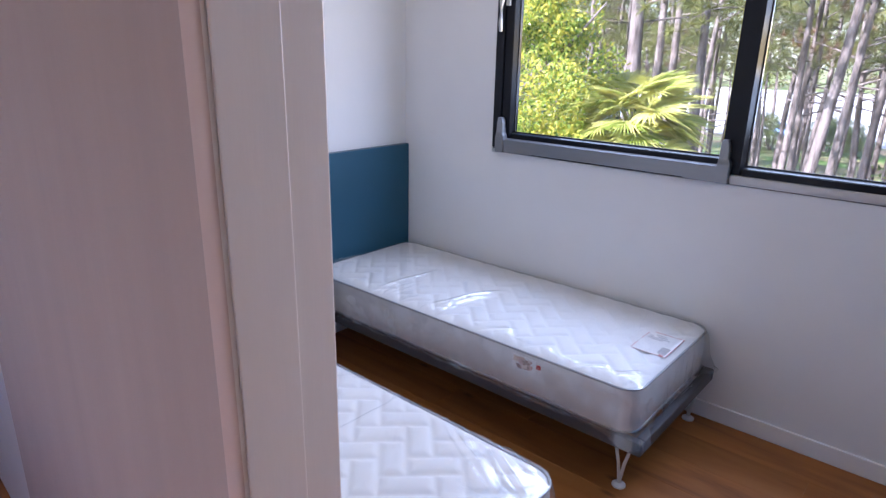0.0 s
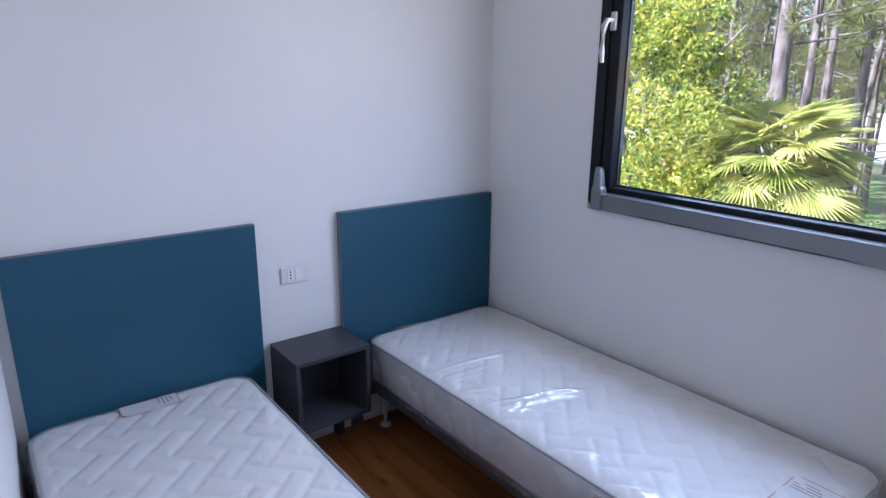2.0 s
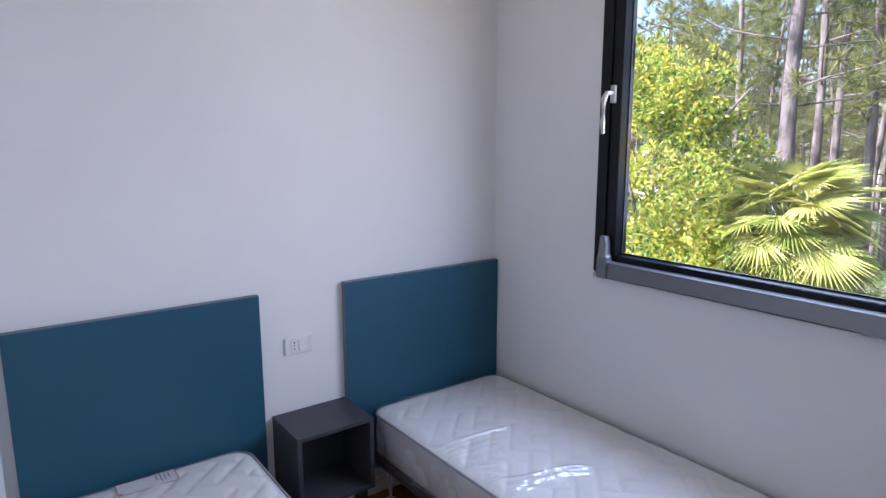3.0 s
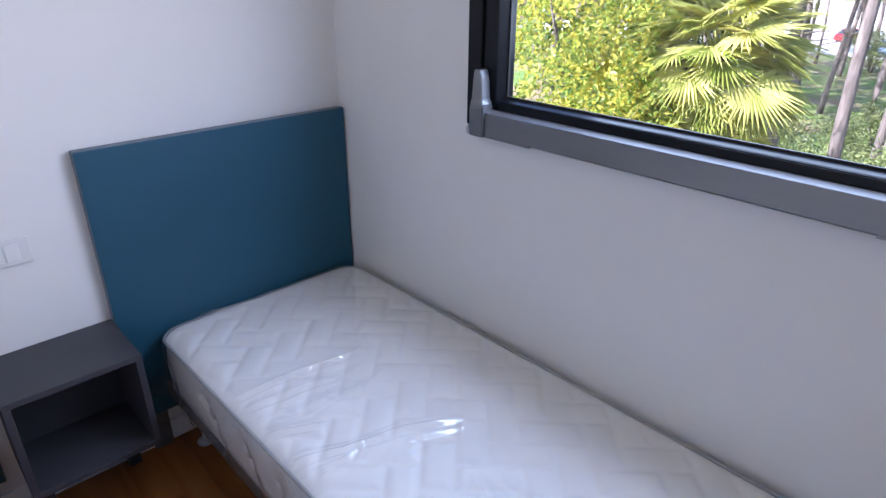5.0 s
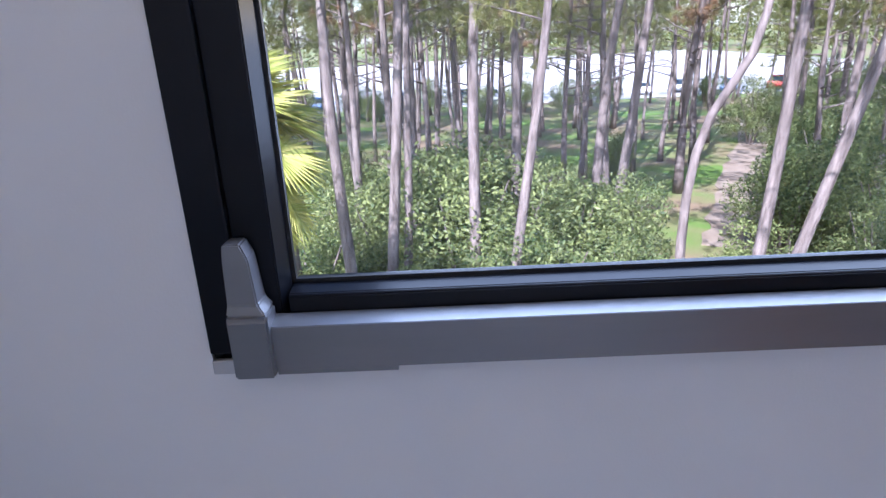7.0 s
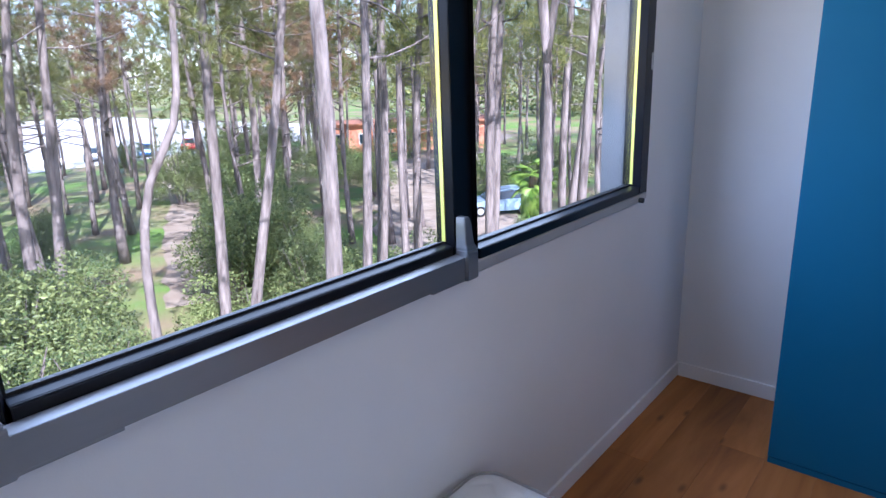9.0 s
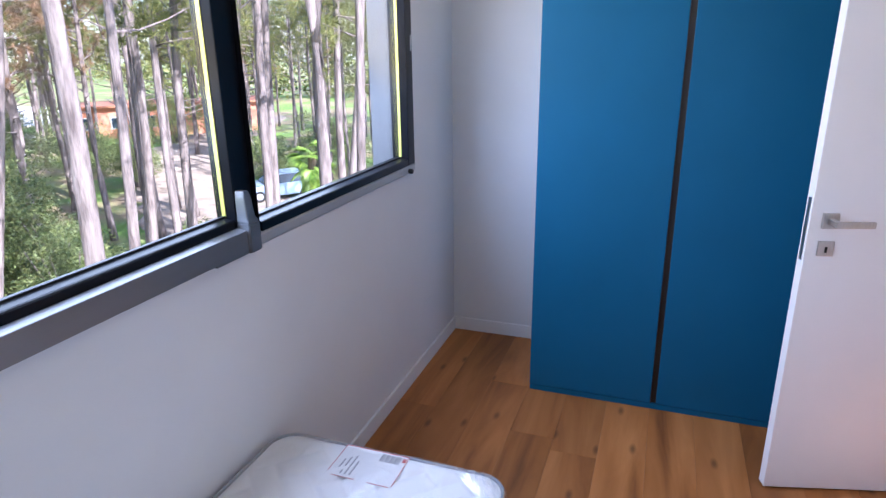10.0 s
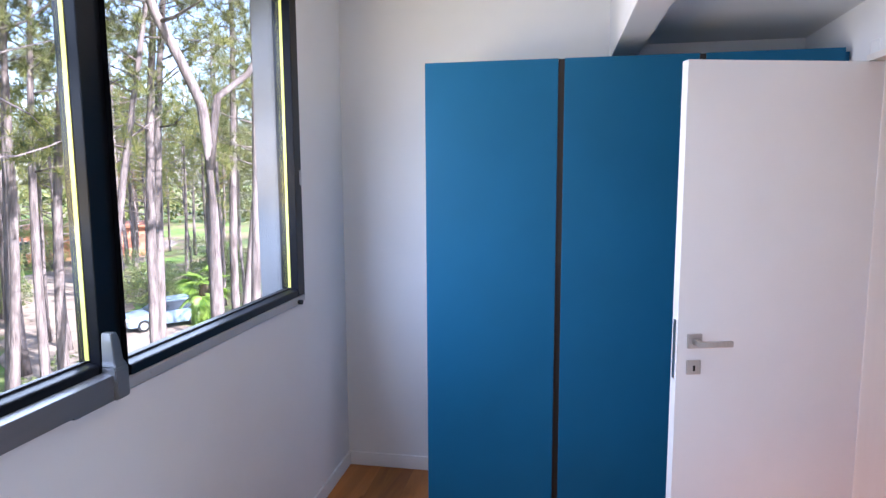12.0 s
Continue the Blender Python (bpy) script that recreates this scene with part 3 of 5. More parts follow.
def crease(x, y, seed):
    """Loose film: slow swells, a few long sharp folds, fine crinkles along the edges of the folds."""
    h = 0.005 * max(0, 0.35 + noise.noise((x * 3.2, y * 3.2, seed))) if seed < 2 or x > 1.3 else 0.0
    wob = 0.020 * noise.noise((x * 6, y * 6, seed + 4))
    for ax, ay, bx, by, high in FOLDS[seed]:
        dx, dy = bx - ax, by - ay
        l2 = dx * dx + dy * dy
        u = ((x - ax) * dx + (y - ay) * dy) / l2
        if 0 < u < 1:
            off = ((x - ax) * dy - (y - ay) * dx) / l2 ** 0.5 + wob + 0.03 * (u - 0.5) ** 2
            h += high * min(1, 4 * (1 - u)) * min(1, 0.3 + 3 * u) * (math.exp(-abs(off) / 0.008) + 0.45 * math.exp(-abs(off - 0.026) / 0.005) + 0.3 * math.exp(-abs(off + 0.020) / 0.004))
    return h


def wrap(m, x0, x1, y0, y1, bottom, top, seed):
    """Loose clear film over a mattress, with folds, hanging sides and gathered corners."""
    nx, ny = 330, 140
    vs, fs = [], []
    for i in range(nx + 1):
        for j in range(ny + 1):
            u, v = i / nx, j / ny
            x, y = x0 - 0.004 + u * (x1 - x0 + 0.008), y0 - 0.004 + v * (y1 - y0 + 0.008)
            e = min(x - x0, x1 - x, y - y0, y1 - y)
            z = top - 0.016 * (1 - max(0, min(e / 0.05, 1))) ** 2 + 0.012 * max(0, math.sin(math.pi * u) * math.sin(math.pi * v)) ** 0.5
            z += 0.0055 + 0.0022 * noise.noise((x * 7, y * 7, seed)) + crease(x, y, seed)
            vs.append((*round_in(x, y, x0 - 0.004, x1 + 0.004, y0 - 0.004, y1 + 0.004, 0.079), z))
    for i in range(nx):
        for j in range(ny):
            a = i * (ny + 1) + j
            fs.append((a, a + ny + 1, a + ny + 2, a + 1))
    me = mesh_from(vs, fs)
    part("wrap_top", me, M["film"], m, "loose clear plastic film with bright folds", smooth=True)
    ring = rim(x0, x1, y0, y1, 0.075)
    n = len(ring)
    levels = [(top - 0.012, 0.003, 0.002, 0.0), (top - 0.03, 0.010, 0.010, 0.006), (top - 0.055, 0.013, 0.016, 0.010), (top - 0.085, 0.015, 0.021, 0.012), ((top + bottom) / 2, 0.017, 0.024, 0.016),
              (bottom + 0.07, 0.018, 0.026, 0.020), (bottom + 0.045, 0.020, 0.027, 0.034), (bottom + 0.02, 0.021, 0.026, 0.050), (bottom + 0.004, 0.024, 0.022, 0.066)]
    vs, fs = [], []
    for z, grow, amp, corner in levels:
        for k, (x, y, dx, dy, c) in enumerate(ring):
            near_wall = 0.25 if y > -0.05 or x < 0.06 else 1.0
            o = (grow + amp * (noise.noise((x * 9 + z * 6, y * 9 + z * 4, z * 5 + seed)) + 0.5 * noise.noise((x * 26 - z * 20, y * 26, z * 12 + seed)))) * near_wall + corner * c * near_wall
            vs.append((x + dx * o, y + dy * o, z + 0.006 * noise.noise((x * 6, y * 6, seed + 2)) * (1 if z < bottom + 0.03 else 0)))
    for r in range(len(levels) - 1):
        for k in range(n):
            a, b = r * n + k, r * n + (k + 1) % n
            fs.append((a, b, b + n, a + n))
    part("wrap_side", mesh_from(vs, fs), M["film"], m, "hanging clear plastic film", smooth=True)


def mesh_from(vs, fs):
    me = bpy.data.meshes.new("grid")
    me.from_pydata(vs, [], fs)
    bm = bmesh.new()
    bm.from_mesh(me)
    bpy.data.meshes.remove(me)
    return bm


wrap(MAT1, 0.045, 1.868, -0.768, -0.020, 0.252, 0.45, 1.0)
wrap(MAT2, 0.045, 1.90, -2.07, -1.33, 0.252, 0.447, 5.0)


def mattress_label(m, x0, x1, y0, y1, z, code):
    """Printed care label: a red outline, small lines that cannot be read, a bar code."""
    lab = part("label", box(x0, x1, y0, y1, z, z + 0.0008), M["paper"], m, "white care label with red outline")
    t = 0.0022
    for a in ((x0, x1, y0, y0 + t), (x0, x1, y1 - t, y1), (x0, x0 + t, y0 + t, y1 - t), (x1 - t, x1, y0 + t, y1 - t)):
        part("outline", box(*a, z + 0.0008, z + 0.0013), M["red_ink"], lab)
    w, h = x1 - x0, y1 - y0
    for k in range(4):
        part("print", box(x0 + 0.10 * w, x0 + (0.55 + 0.08 * (k % 3)) * w, y1 - (0.14 + 0.07 * k) * h, y1 - (0.115 + 0.07 * k) * h, z + 0.0008, z + 0.0012), M["grey_ink"], lab)
    if code:
        for k in range(13):
            part("bar", box(x1 - 0.30 * w, x1 - 0.06 * w, y0 + (0.10 + 0.024 * k) * h, y0 + (0.112 + 0.024 * k + 0.005 * (k % 3)) * h, z + 0.0008, z + 0.0012), M["grey_ink"], lab)
    part("mark", box(x1 - 0.20 * w, x1 - 0.08 * w, y0 + 0.02 * h, y0 + 0.075 * h, z + 0.0008, z + 0.0012), M["red_ink"], lab)


mattress_label(MAT1, 1.705, 1.846, -0.475, -0.270, 0.4562, True)
mattress_label(MAT2, 0.075, 0.160, -1.80, -1.606, 0.4532, False)


def side_print():
    """The printed patch on the mattress side, as plain shapes."""
    rng = random.Random(6)
    p = part("printed_patch", box(1.352, 1.462, -0.7735, -0.770, 0.362, 0.418, 0.001), M["paper"], MAT1, "white patch with a brown and pink print")
    for k in range(16):
        x, z, r = rng.uniform(1.364, 1.450), rng.uniform(0.372, 0.408), rng.uniform(0.006, 0.014)
        bm = bmesh.new()
        y = -0.7738 - 0.0002 * k
        bm.faces.new([bm.verts.new((x + r * 1.3 * math.cos(a) * (1 + 0.3 * math.sin(3 * a + k)), y, z + r * math.sin(a) * (1 + 0.3 * math.cos(2 * a + k)))) for a in [q * math.tau / 14 for q in range(14)]])
        part("print", bm, M[("pink_print", "brown_print", "cream_print")[k % 3]], p)
    part("red_mark", box(1.466, 1.484, -0.7765, -0.771, 0.388, 0.404), M["red_ink"], p)


side_print()


def headboard(y0, y1, label):
    h = thing("headboard", (0, (y0 + y1) / 2, 0.10), label, "headboard", "headboards")
    part("panel", box(0.003, 0.031, y0, y1, 0.14, 1.038, 0.0015), M["board_edge"], h, "blue-grey board edge")
    part("face", box(0.0312, 0.0345, y0 + 0.001, y1 - 0.001, 0.141, 1.036, 0.001), M["panel_blue"], h, "blue laminate face")
    for y in (y0 + 0.06, y1 - 0.06):
        part("foot", box(0.006, 0.028, y - 0.03, y + 0.03, 0.0, 0.14, 0.002), M["grey_edge"], h)
    return h


headboard(-0.872, -0.008, "blue panel headboard in the corner under the window wall")
headboard(-2.066, -1.242, "blue panel headboard beside the grey nightstand")


def nightstand():
    x0, x1, y0, y1, z0, z1, t = 0.003, 0.258, -1.205, -0.874, 0.205, 0.517, 0.018
    n = thing("nightstand", (0.13, (y0 + y1) / 2, 0), "open anthracite cube nightstand between the two beds", "nightstand")
    part("top", box(x0, x1, y0, y1, z1 - t, z1, 0.0015), M["anthracite"], n)
    part("bottom", box(x0, x1, y0, y1, z0, z0 + t, 0.0015), M["anthracite"], n)
    part("side", box(x0, x1, y0, y0 + t, z0 + t, z1 - t, 0.0015), M["anthracite"], n)
    part("side", box(x0, x1, y1 - t, y1, z0 + t, z1 - t, 0.0015), M["anthracite"], n)
    part("back", box(x0, x0 + 0.008, y0 + t, y1 - t, z0 + t, z1 - t), M["anthracite"], n)
    for y in (y0 + 0.04, y1 - 0.04):
        part("foot", box(0.01, 0.05, y - 0.018, y + 0.018, 0.0, z0, 0.002), M["anthracite"], n)
    return n


nightstand()


def socket():
    s = thing("wall_socket", (0, -1.075, 0.80), "white double wall socket and switch plate", "socket")
    part("plate", box(0.0, 0.010, -1.137, -1.018, 0.762, 0.835, 0.003), M["socket_plate"], s)
    part("socket_insert", box(0.010, 0.0125, -1.112, -1.085, 0.775, 0.822, 0.001), M["white_plastic"], s)
    part("rocker", box(0.010, 0.0135, -1.078, -1.045, 0.775, 0.822, 0.001), M["white_plastic"], s)
    for z in (0.785, 0.7985, 0.812):
        part("hole", rod([(0.0124, -1.0985, z), (0.0129, -1.0985, z)], 0.0036, 10), M["dark"], s)


socket()


# ---- wardrobe ----
def wardrobe():
    x0, x1 = 3.100, 3.64
    ys = [-0.578, -1.168, -1.720, -2.248]
    w = thing("wardrobe", (3.37, -1.41, 0), "tall blue wardrobe with three flush doors", "wardrobe")
    part("carcass", box(x0 + 0.024, x1, ys[3], ys[0], 0.0275, 2.105, 0.002), M["blue"], w)
    part("plinth", box(x0 + 0.003, x1, ys[3] + 0.002, ys[0] - 0.002, 0.0, 0.027, 0.001), M["blue"], w)
    for a, b in zip(ys, ys[1:]):
        part("door", box(x0, x0 + 0.021, b + 0.024, a - 0.001, 0.031, 2.117, 0.0015), M["blue"], w)
    for y in ys[1:3]:
        part("grip_channel", box(x0 + 0.006, x0 + 0.020, y - 0.001, y + 0.0235, 0.032, 2.115), M["brown_gap"], w, "dark brown grip profile between doors")
        part("grip_edge", box(x0 - 0.002, x0 + 0.005, y + 0.0205, y + 0.0235, 0.032, 2.115), M["brown_gap"], w)


wardrobe()


# ---- door ----
def door():
    d = thing("door_1", (DX1, south(DX1), 0), "white interior door standing open into the room", "door", kind="structure")
    h, f = Vector((2.862, -2.285, 0)), Vector((2.669, -1.570, 0))
    u = (f - h).normalized()
    n = Vector((u.y, -u.x, 0))          # away from the window side, behind the leaf
    width, t = (f - h).length, 0.042

    def slab(a0, a1, d0, d1, z0, z1, bevel=0.0):
        bm = box(a0, a1, d0, d1, z0, z1, bevel)
        bmesh.ops.transform(bm, matrix=Matrix(((u.x, n.x, 0, h.x), (u.y, n.y, 0, h.y), (0, 0, 1, 0), (0, 0, 0, 1))), verts=bm.verts)
        return bm

    leaf = part("leaf", slab(0, width, 0, t, 0.008, 2.02, 0.002), M["trim"], d, "white lacquered door leaf")
    z = 1.054
    part("rose", slab(width - 0.088, width - 0.036, -0.010, 0, z - 0.026, z + 0.026, 0.002), M["steel"], leaf, "brushed steel square rose")
    bm = slab(width - 0.070, width - 0.052, -0.052, -0.010, z - 0.010, z + 0.010, 0.002)
    part("lever_neck", bm, M["steel"], leaf)
    part("lever", slab(width - 0.174, width - 0.052, -0.062, -0.050, z - 0.011, z + 0.011, 0.003), M["steel"], leaf, "brushed steel flat lever handle")
    part("key_plate", slab(width - 0.088, width - 0.036, -0.008, 0, z - 0.121, z - 0.069, 0.002), M["steel"], leaf, "square steel key plate")
    part("keyhole", slab(width - 0.066, width - 0.058, -0.0095, -0.008, z - 0.108, z - 0.088), M["dark"], leaf)
    part("latch_plate", slab(width - 0.0005, width + 0.0015, 0.010, 0.030, z - 0.14, z + 0.075), M["steel"], leaf, "steel latch plate in the door edge")
    for zz in (0.25, 1.75):
        part("hinge", slab(-0.012, 0.004, t - 0.01, t + 0.004, zz - 0.04, zz + 0.04, 0.003), M["steel"], leaf)
    # frame round the opening
    for x0, x1, side in ((DX0 - 0.0, DX0 + 0.022, "lining"), (DX1 - 0.022, DX1, "lining")):
        ya, yb = south((x0 + x1) / 2) - 0.010, south((x0 + x1) / 2) - THICK - 0.006
        part(side, box(x0, x1, yb, ya, 0, DH, 0.003), M["jamb"], d)
    part("lining_top", box(DX0, DX1, south(DX1) - THICK - 0.004, south(DX0), DH - 0.022, DH), M["jamb"], d)
    part("stop", box(DX0 + 0.022, DX0 + 0.026, south(DX0) - THICK, south(DX0) - 0.066, 0, DH - 0.022, 0.002), M["jamb"], d)
    cx, cy = DX0 + 0.006, south(DX0) - THICK - 0.005
    nose = [(cx + 0.0165 * math.cos(radians(a)), cy + 0.007 * math.sin(radians(a))) for a in range(180, 361, 6)]
    part("edge_bead", bar_z(nose, 0, DH, 0), M["edge_bead"], d, "rounded pinkish door frame edge")
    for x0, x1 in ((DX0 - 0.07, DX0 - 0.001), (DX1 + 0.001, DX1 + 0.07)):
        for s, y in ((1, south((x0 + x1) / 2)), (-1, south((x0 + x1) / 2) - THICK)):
            # the left corridor-side casing is widened over the wall to turn it brown too
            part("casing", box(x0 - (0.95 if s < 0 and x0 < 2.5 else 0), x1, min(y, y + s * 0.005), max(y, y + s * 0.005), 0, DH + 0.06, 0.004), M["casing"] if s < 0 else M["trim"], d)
    return d


door()


# ---- floor planks ----
def planks():
    rows = 21
    w = 4.0 / rows
    rng = random.Random(5)
    for r in range(rows):
        y1 = -r * w
        x = -rng.uniform(0.0, 1.6)
        while x < L:
            length = rng.choice((1.8, 1.8, 2.0, 1.5))
            a, b = max(x, 0), min(x + length, L)
            if b - a > 0.02:
                bm = box(a + 0.0002, b - 0.0002, y1 - w + 0.0002, y1 - 0.0002, -0.014, 0.0, 0.0007, 1)
                part("plank", bm, M["oak"], floor)
            x += length


planks()


# ---- outside: ground, car park, wood ----
GROUND = -6.4


def foliage(name, a, b, rough=0.55, glow=0.35, mid=None):
    """Leaves: two greens, varied leaf by leaf, that let some light through."""
    m = node_material(name, a, rough, spec=0.35)
    geo = add(m, "ShaderNodeNewGeometry")
    info = add(m, "ShaderNodeObjectInfo")
    co = add(m, "ShaderNodeTexCoord")
    n = add(m, "ShaderNodeTexNoise", Scale=0.9, Detail=2.0)
    link(m, co.outputs["Object"], n.inputs["Vector"])
    s = add(m, "ShaderNodeMath")
    s.operation = "ADD"
    link(m, geo.outputs["Random Per Island"], s.inputs[0])
    link(m, n.outputs["Fac"], s.inputs[1])
    s2 = add(m, "ShaderNodeMath")
    s2.operation = "MULTIPLY_ADD"
    s2.inputs[1].default_value = 0.0 if mid else 0.45
    link(m, info.outputs["Random"], s2.inputs[0])
    link(m, s.outputs[0], s2.inputs[2])
    r = add(m, "ShaderNodeValToRGB")
    r.color_ramp.elements[0].position, r.color_ramp.elements[1].position = 0.35, 1.0
    r.color_ramp.elements[0].color, r.color_ramp.elements[1].color = (*a, 1), (*b, 1)
    if mid:
        r.color_ramp.elements[0].position, r.color_ramp.elements[1].position = 0.28, 0.82
        r.color_ramp.elements.new(0.55).color = (*mid, 1)
    half = add(m, "ShaderNodeMath")
    half.operation = "MULTIPLY"
    half.inputs[1].default_value = 0.6
    link(m, s2.outputs[0], half.inputs[0])
    link(m, half.outputs[0], r.inputs[0])
    link(m, r.outputs[0], shader(m).inputs["Base Color"])
    t = add(m, "ShaderNodeBsdfTranslucent")
    link(m, r.outputs[0], t.inputs["Color"])
    mix = add(m, "ShaderNodeMixShader")
    mix.inputs[0].default_value = glow
    link(m, shader(m).outputs[0], mix.inputs[1])
    link(m, t.outputs[0], mix.inputs[2])
    link(m, mix.outputs[0], m.node_tree.nodes["Material Output"].inputs["Surface"])
    return m


M["grass"] = node_material("grass_ground", (0.1, 0.12, 0.04), 0.9)
grain(M["grass"], (0.26, 0.19, 0.115), (0.12, 0.22, 0.035), 0.22, detail=9.0, bump=0.6, bump_scale=12, distance=0.05, lo=0.40, hi=0.60)
M["path"] = node_material("trodden_earth", (0.4, 0.32, 0.25), 0.95)
grain(M["path"], (0.22, 0.165, 0.12), (0.38, 0.315, 0.255), 0.9, detail=8.0, bump=0.5, bump_scale=14, distance=0.03)
M["lot"] = node_material("pale_gravel_lot", (0.6, 0.59, 0.56), 0.9)
grain(M["lot"], (0.46, 0.45, 0.43), (0.56, 0.55, 0.53), 0.3, detail=6.0, bump=0.3, bump_scale=20)
M["bark"] = node_material("pine_bark", (0.2, 0.16, 0.13), 0.95, spec=0.15)
grain(M["bark"], (0.09, 0.072, 0.067), (0.31, 0.262, 0.245), 5.0, (1.6, 1.6, 0.35), detail=8.0, bump=0.9, bump_scale=16, distance=0.03, lo=0.32, hi=0.68)
M["palm_bark"] = node_material("palm_fibre_bark", (0.2, 0.14, 0.09), 0.95)
grain(M["palm_bark"], (0.10, 0.07, 0.045), (0.26, 0.19, 0.13), 9.0, (1, 1, 3), bump=0.8, bump_scale=30, distance=0.02)
M["pine"] = foliage("pine_needles", (0.08, 0.11, 0.03), (0.32, 0.32, 0.105), glow=0.42)
M["laurel"] = foliage("laurel_leaves", (0.07, 0.13, 0.025), (0.70, 0.60, 0.10), 0.3, glow=0.45, mid=(0.38, 0.49, 0.085))
M["shrub"] = foliage("shrub_leaves", (0.06, 0.105, 0.04), (0.33, 0.38, 0.14), 0.45, glow=0.35)
M["palm"] = foliage("palm_leaves", (0.26, 0.33, 0.055), (0.70, 0.66, 0.21), 0.3, glow=0.4)
M["palm_green"] = foliage("green_palm_leaves", (0.10, 0.20, 0.03), (0.36, 0.52, 0.10), 0.35, glow=0.4)
M["dry"] = foliage("dry_needles", (0.16, 0.09, 0.045), (0.32, 0.20, 0.11), glow=0.2)

solid("ground", box(-500, 500, 0.3, 800, GROUND - 1, GROUND), M["grass"], "grassy pine wood floor with bare earth patches", "ground", kind="structure")


def strip(name, pts, width, z, material, label, category, seed):
    """A winding strip of ground along the points, with ragged borders."""
    rng = random.Random(seed)
    bm = bmesh.new()
    fine = []
    for (ax, ay), (bx, by) in zip(pts, pts[1:]):
        for k in range(8):
            fine.append((ax + (bx - ax) * k / 8, ay + (by - ay) * k / 8))
    fine.append(pts[-1])
    rows = []
    for i, (x, y) in enumerate(fine):
        a, b = fine[max(i - 1, 0)], fine[min(i + 1, len(fine) - 1)]
        d = Vector((b[0] - a[0], b[1] - a[1])).normalized()
        n = Vector((-d.y, d.x))
        wl, wr = width / 2 * rng.uniform(0.75, 1.2), width / 2 * rng.uniform(0.75, 1.2)
        rows.append((bm.verts.new((x + n.x * wl, y + n.y * wl, z)), bm.verts.new((x - n.x * wr, y - n.y * wr, z))))
    for a, b in zip(rows, rows[1:]):
        bm.faces.new((a[0], a[1], b[1], b[0]))
    r = bmesh.ops.extrude_face_region(bm, geom=bm.faces[:])
    bmesh.ops.translate(bm, verts=[v for v in r["geom"] if isinstance(v, bmesh.types.BMVert)], vec=(0, 0, -0.05))
    return solid(name, bm, material, label, category, kind="structure")


strip("path", [(11.0, 20.5), (13.7, 25.4), (16.4, 31.3), (21.8, 41.0), (30, 58), (36, 70)], 2.0, GROUND + 0.03, M["path"], "trodden earth path through the pine wood", "path", 3)
strip("road", [(13, -4), (19, 8), (24, 17), (31, 27), (45, 38), (70, 50)], 7.5, GROUND + 0.035, M["path"], "sunlit sandy track between the pines", "track", 4)
solid("car_park", box(-60, 75, 70, 190, GROUND - 0.02, GROUND + 0.05), M["lot"], "bright pale gravel car park beyond the trees", "car park", kind="structure")


def unit(rng):
    z = rng.uniform(-1, 1)
    a = rng.uniform(0, math.tau)
    r = math.sqrt(1 - z * z)
    return Vector((r * math.cos(a), r * math.sin(a), z))


def mesh_of(name, verts, faces, material, smooth=False):
    me = bpy.data.meshes.new(name)
    me.from_pydata(verts, [], faces)
    me.materials.append(material)
    if smooth:
        for p in me.polygons:
            p.use_smooth = True
    return me


def tufts(rng, centres, blades, length, width):
    """Needle tufts: thin blades that stand out from each centre."""
    vs, fs = [], []
    for c, up in centres:
        for _ in range(blades):
            d = (unit(rng) + up * 0.55).normalized()
            s = d.cross(unit(rng)).normalized() * width
            l = length * rng.uniform(0.6, 1.15)
            i = len(vs)
            vs += [c - s, c + s, c + d * l]
            fs.append((i, i + 1, i + 2))
    return vs, fs


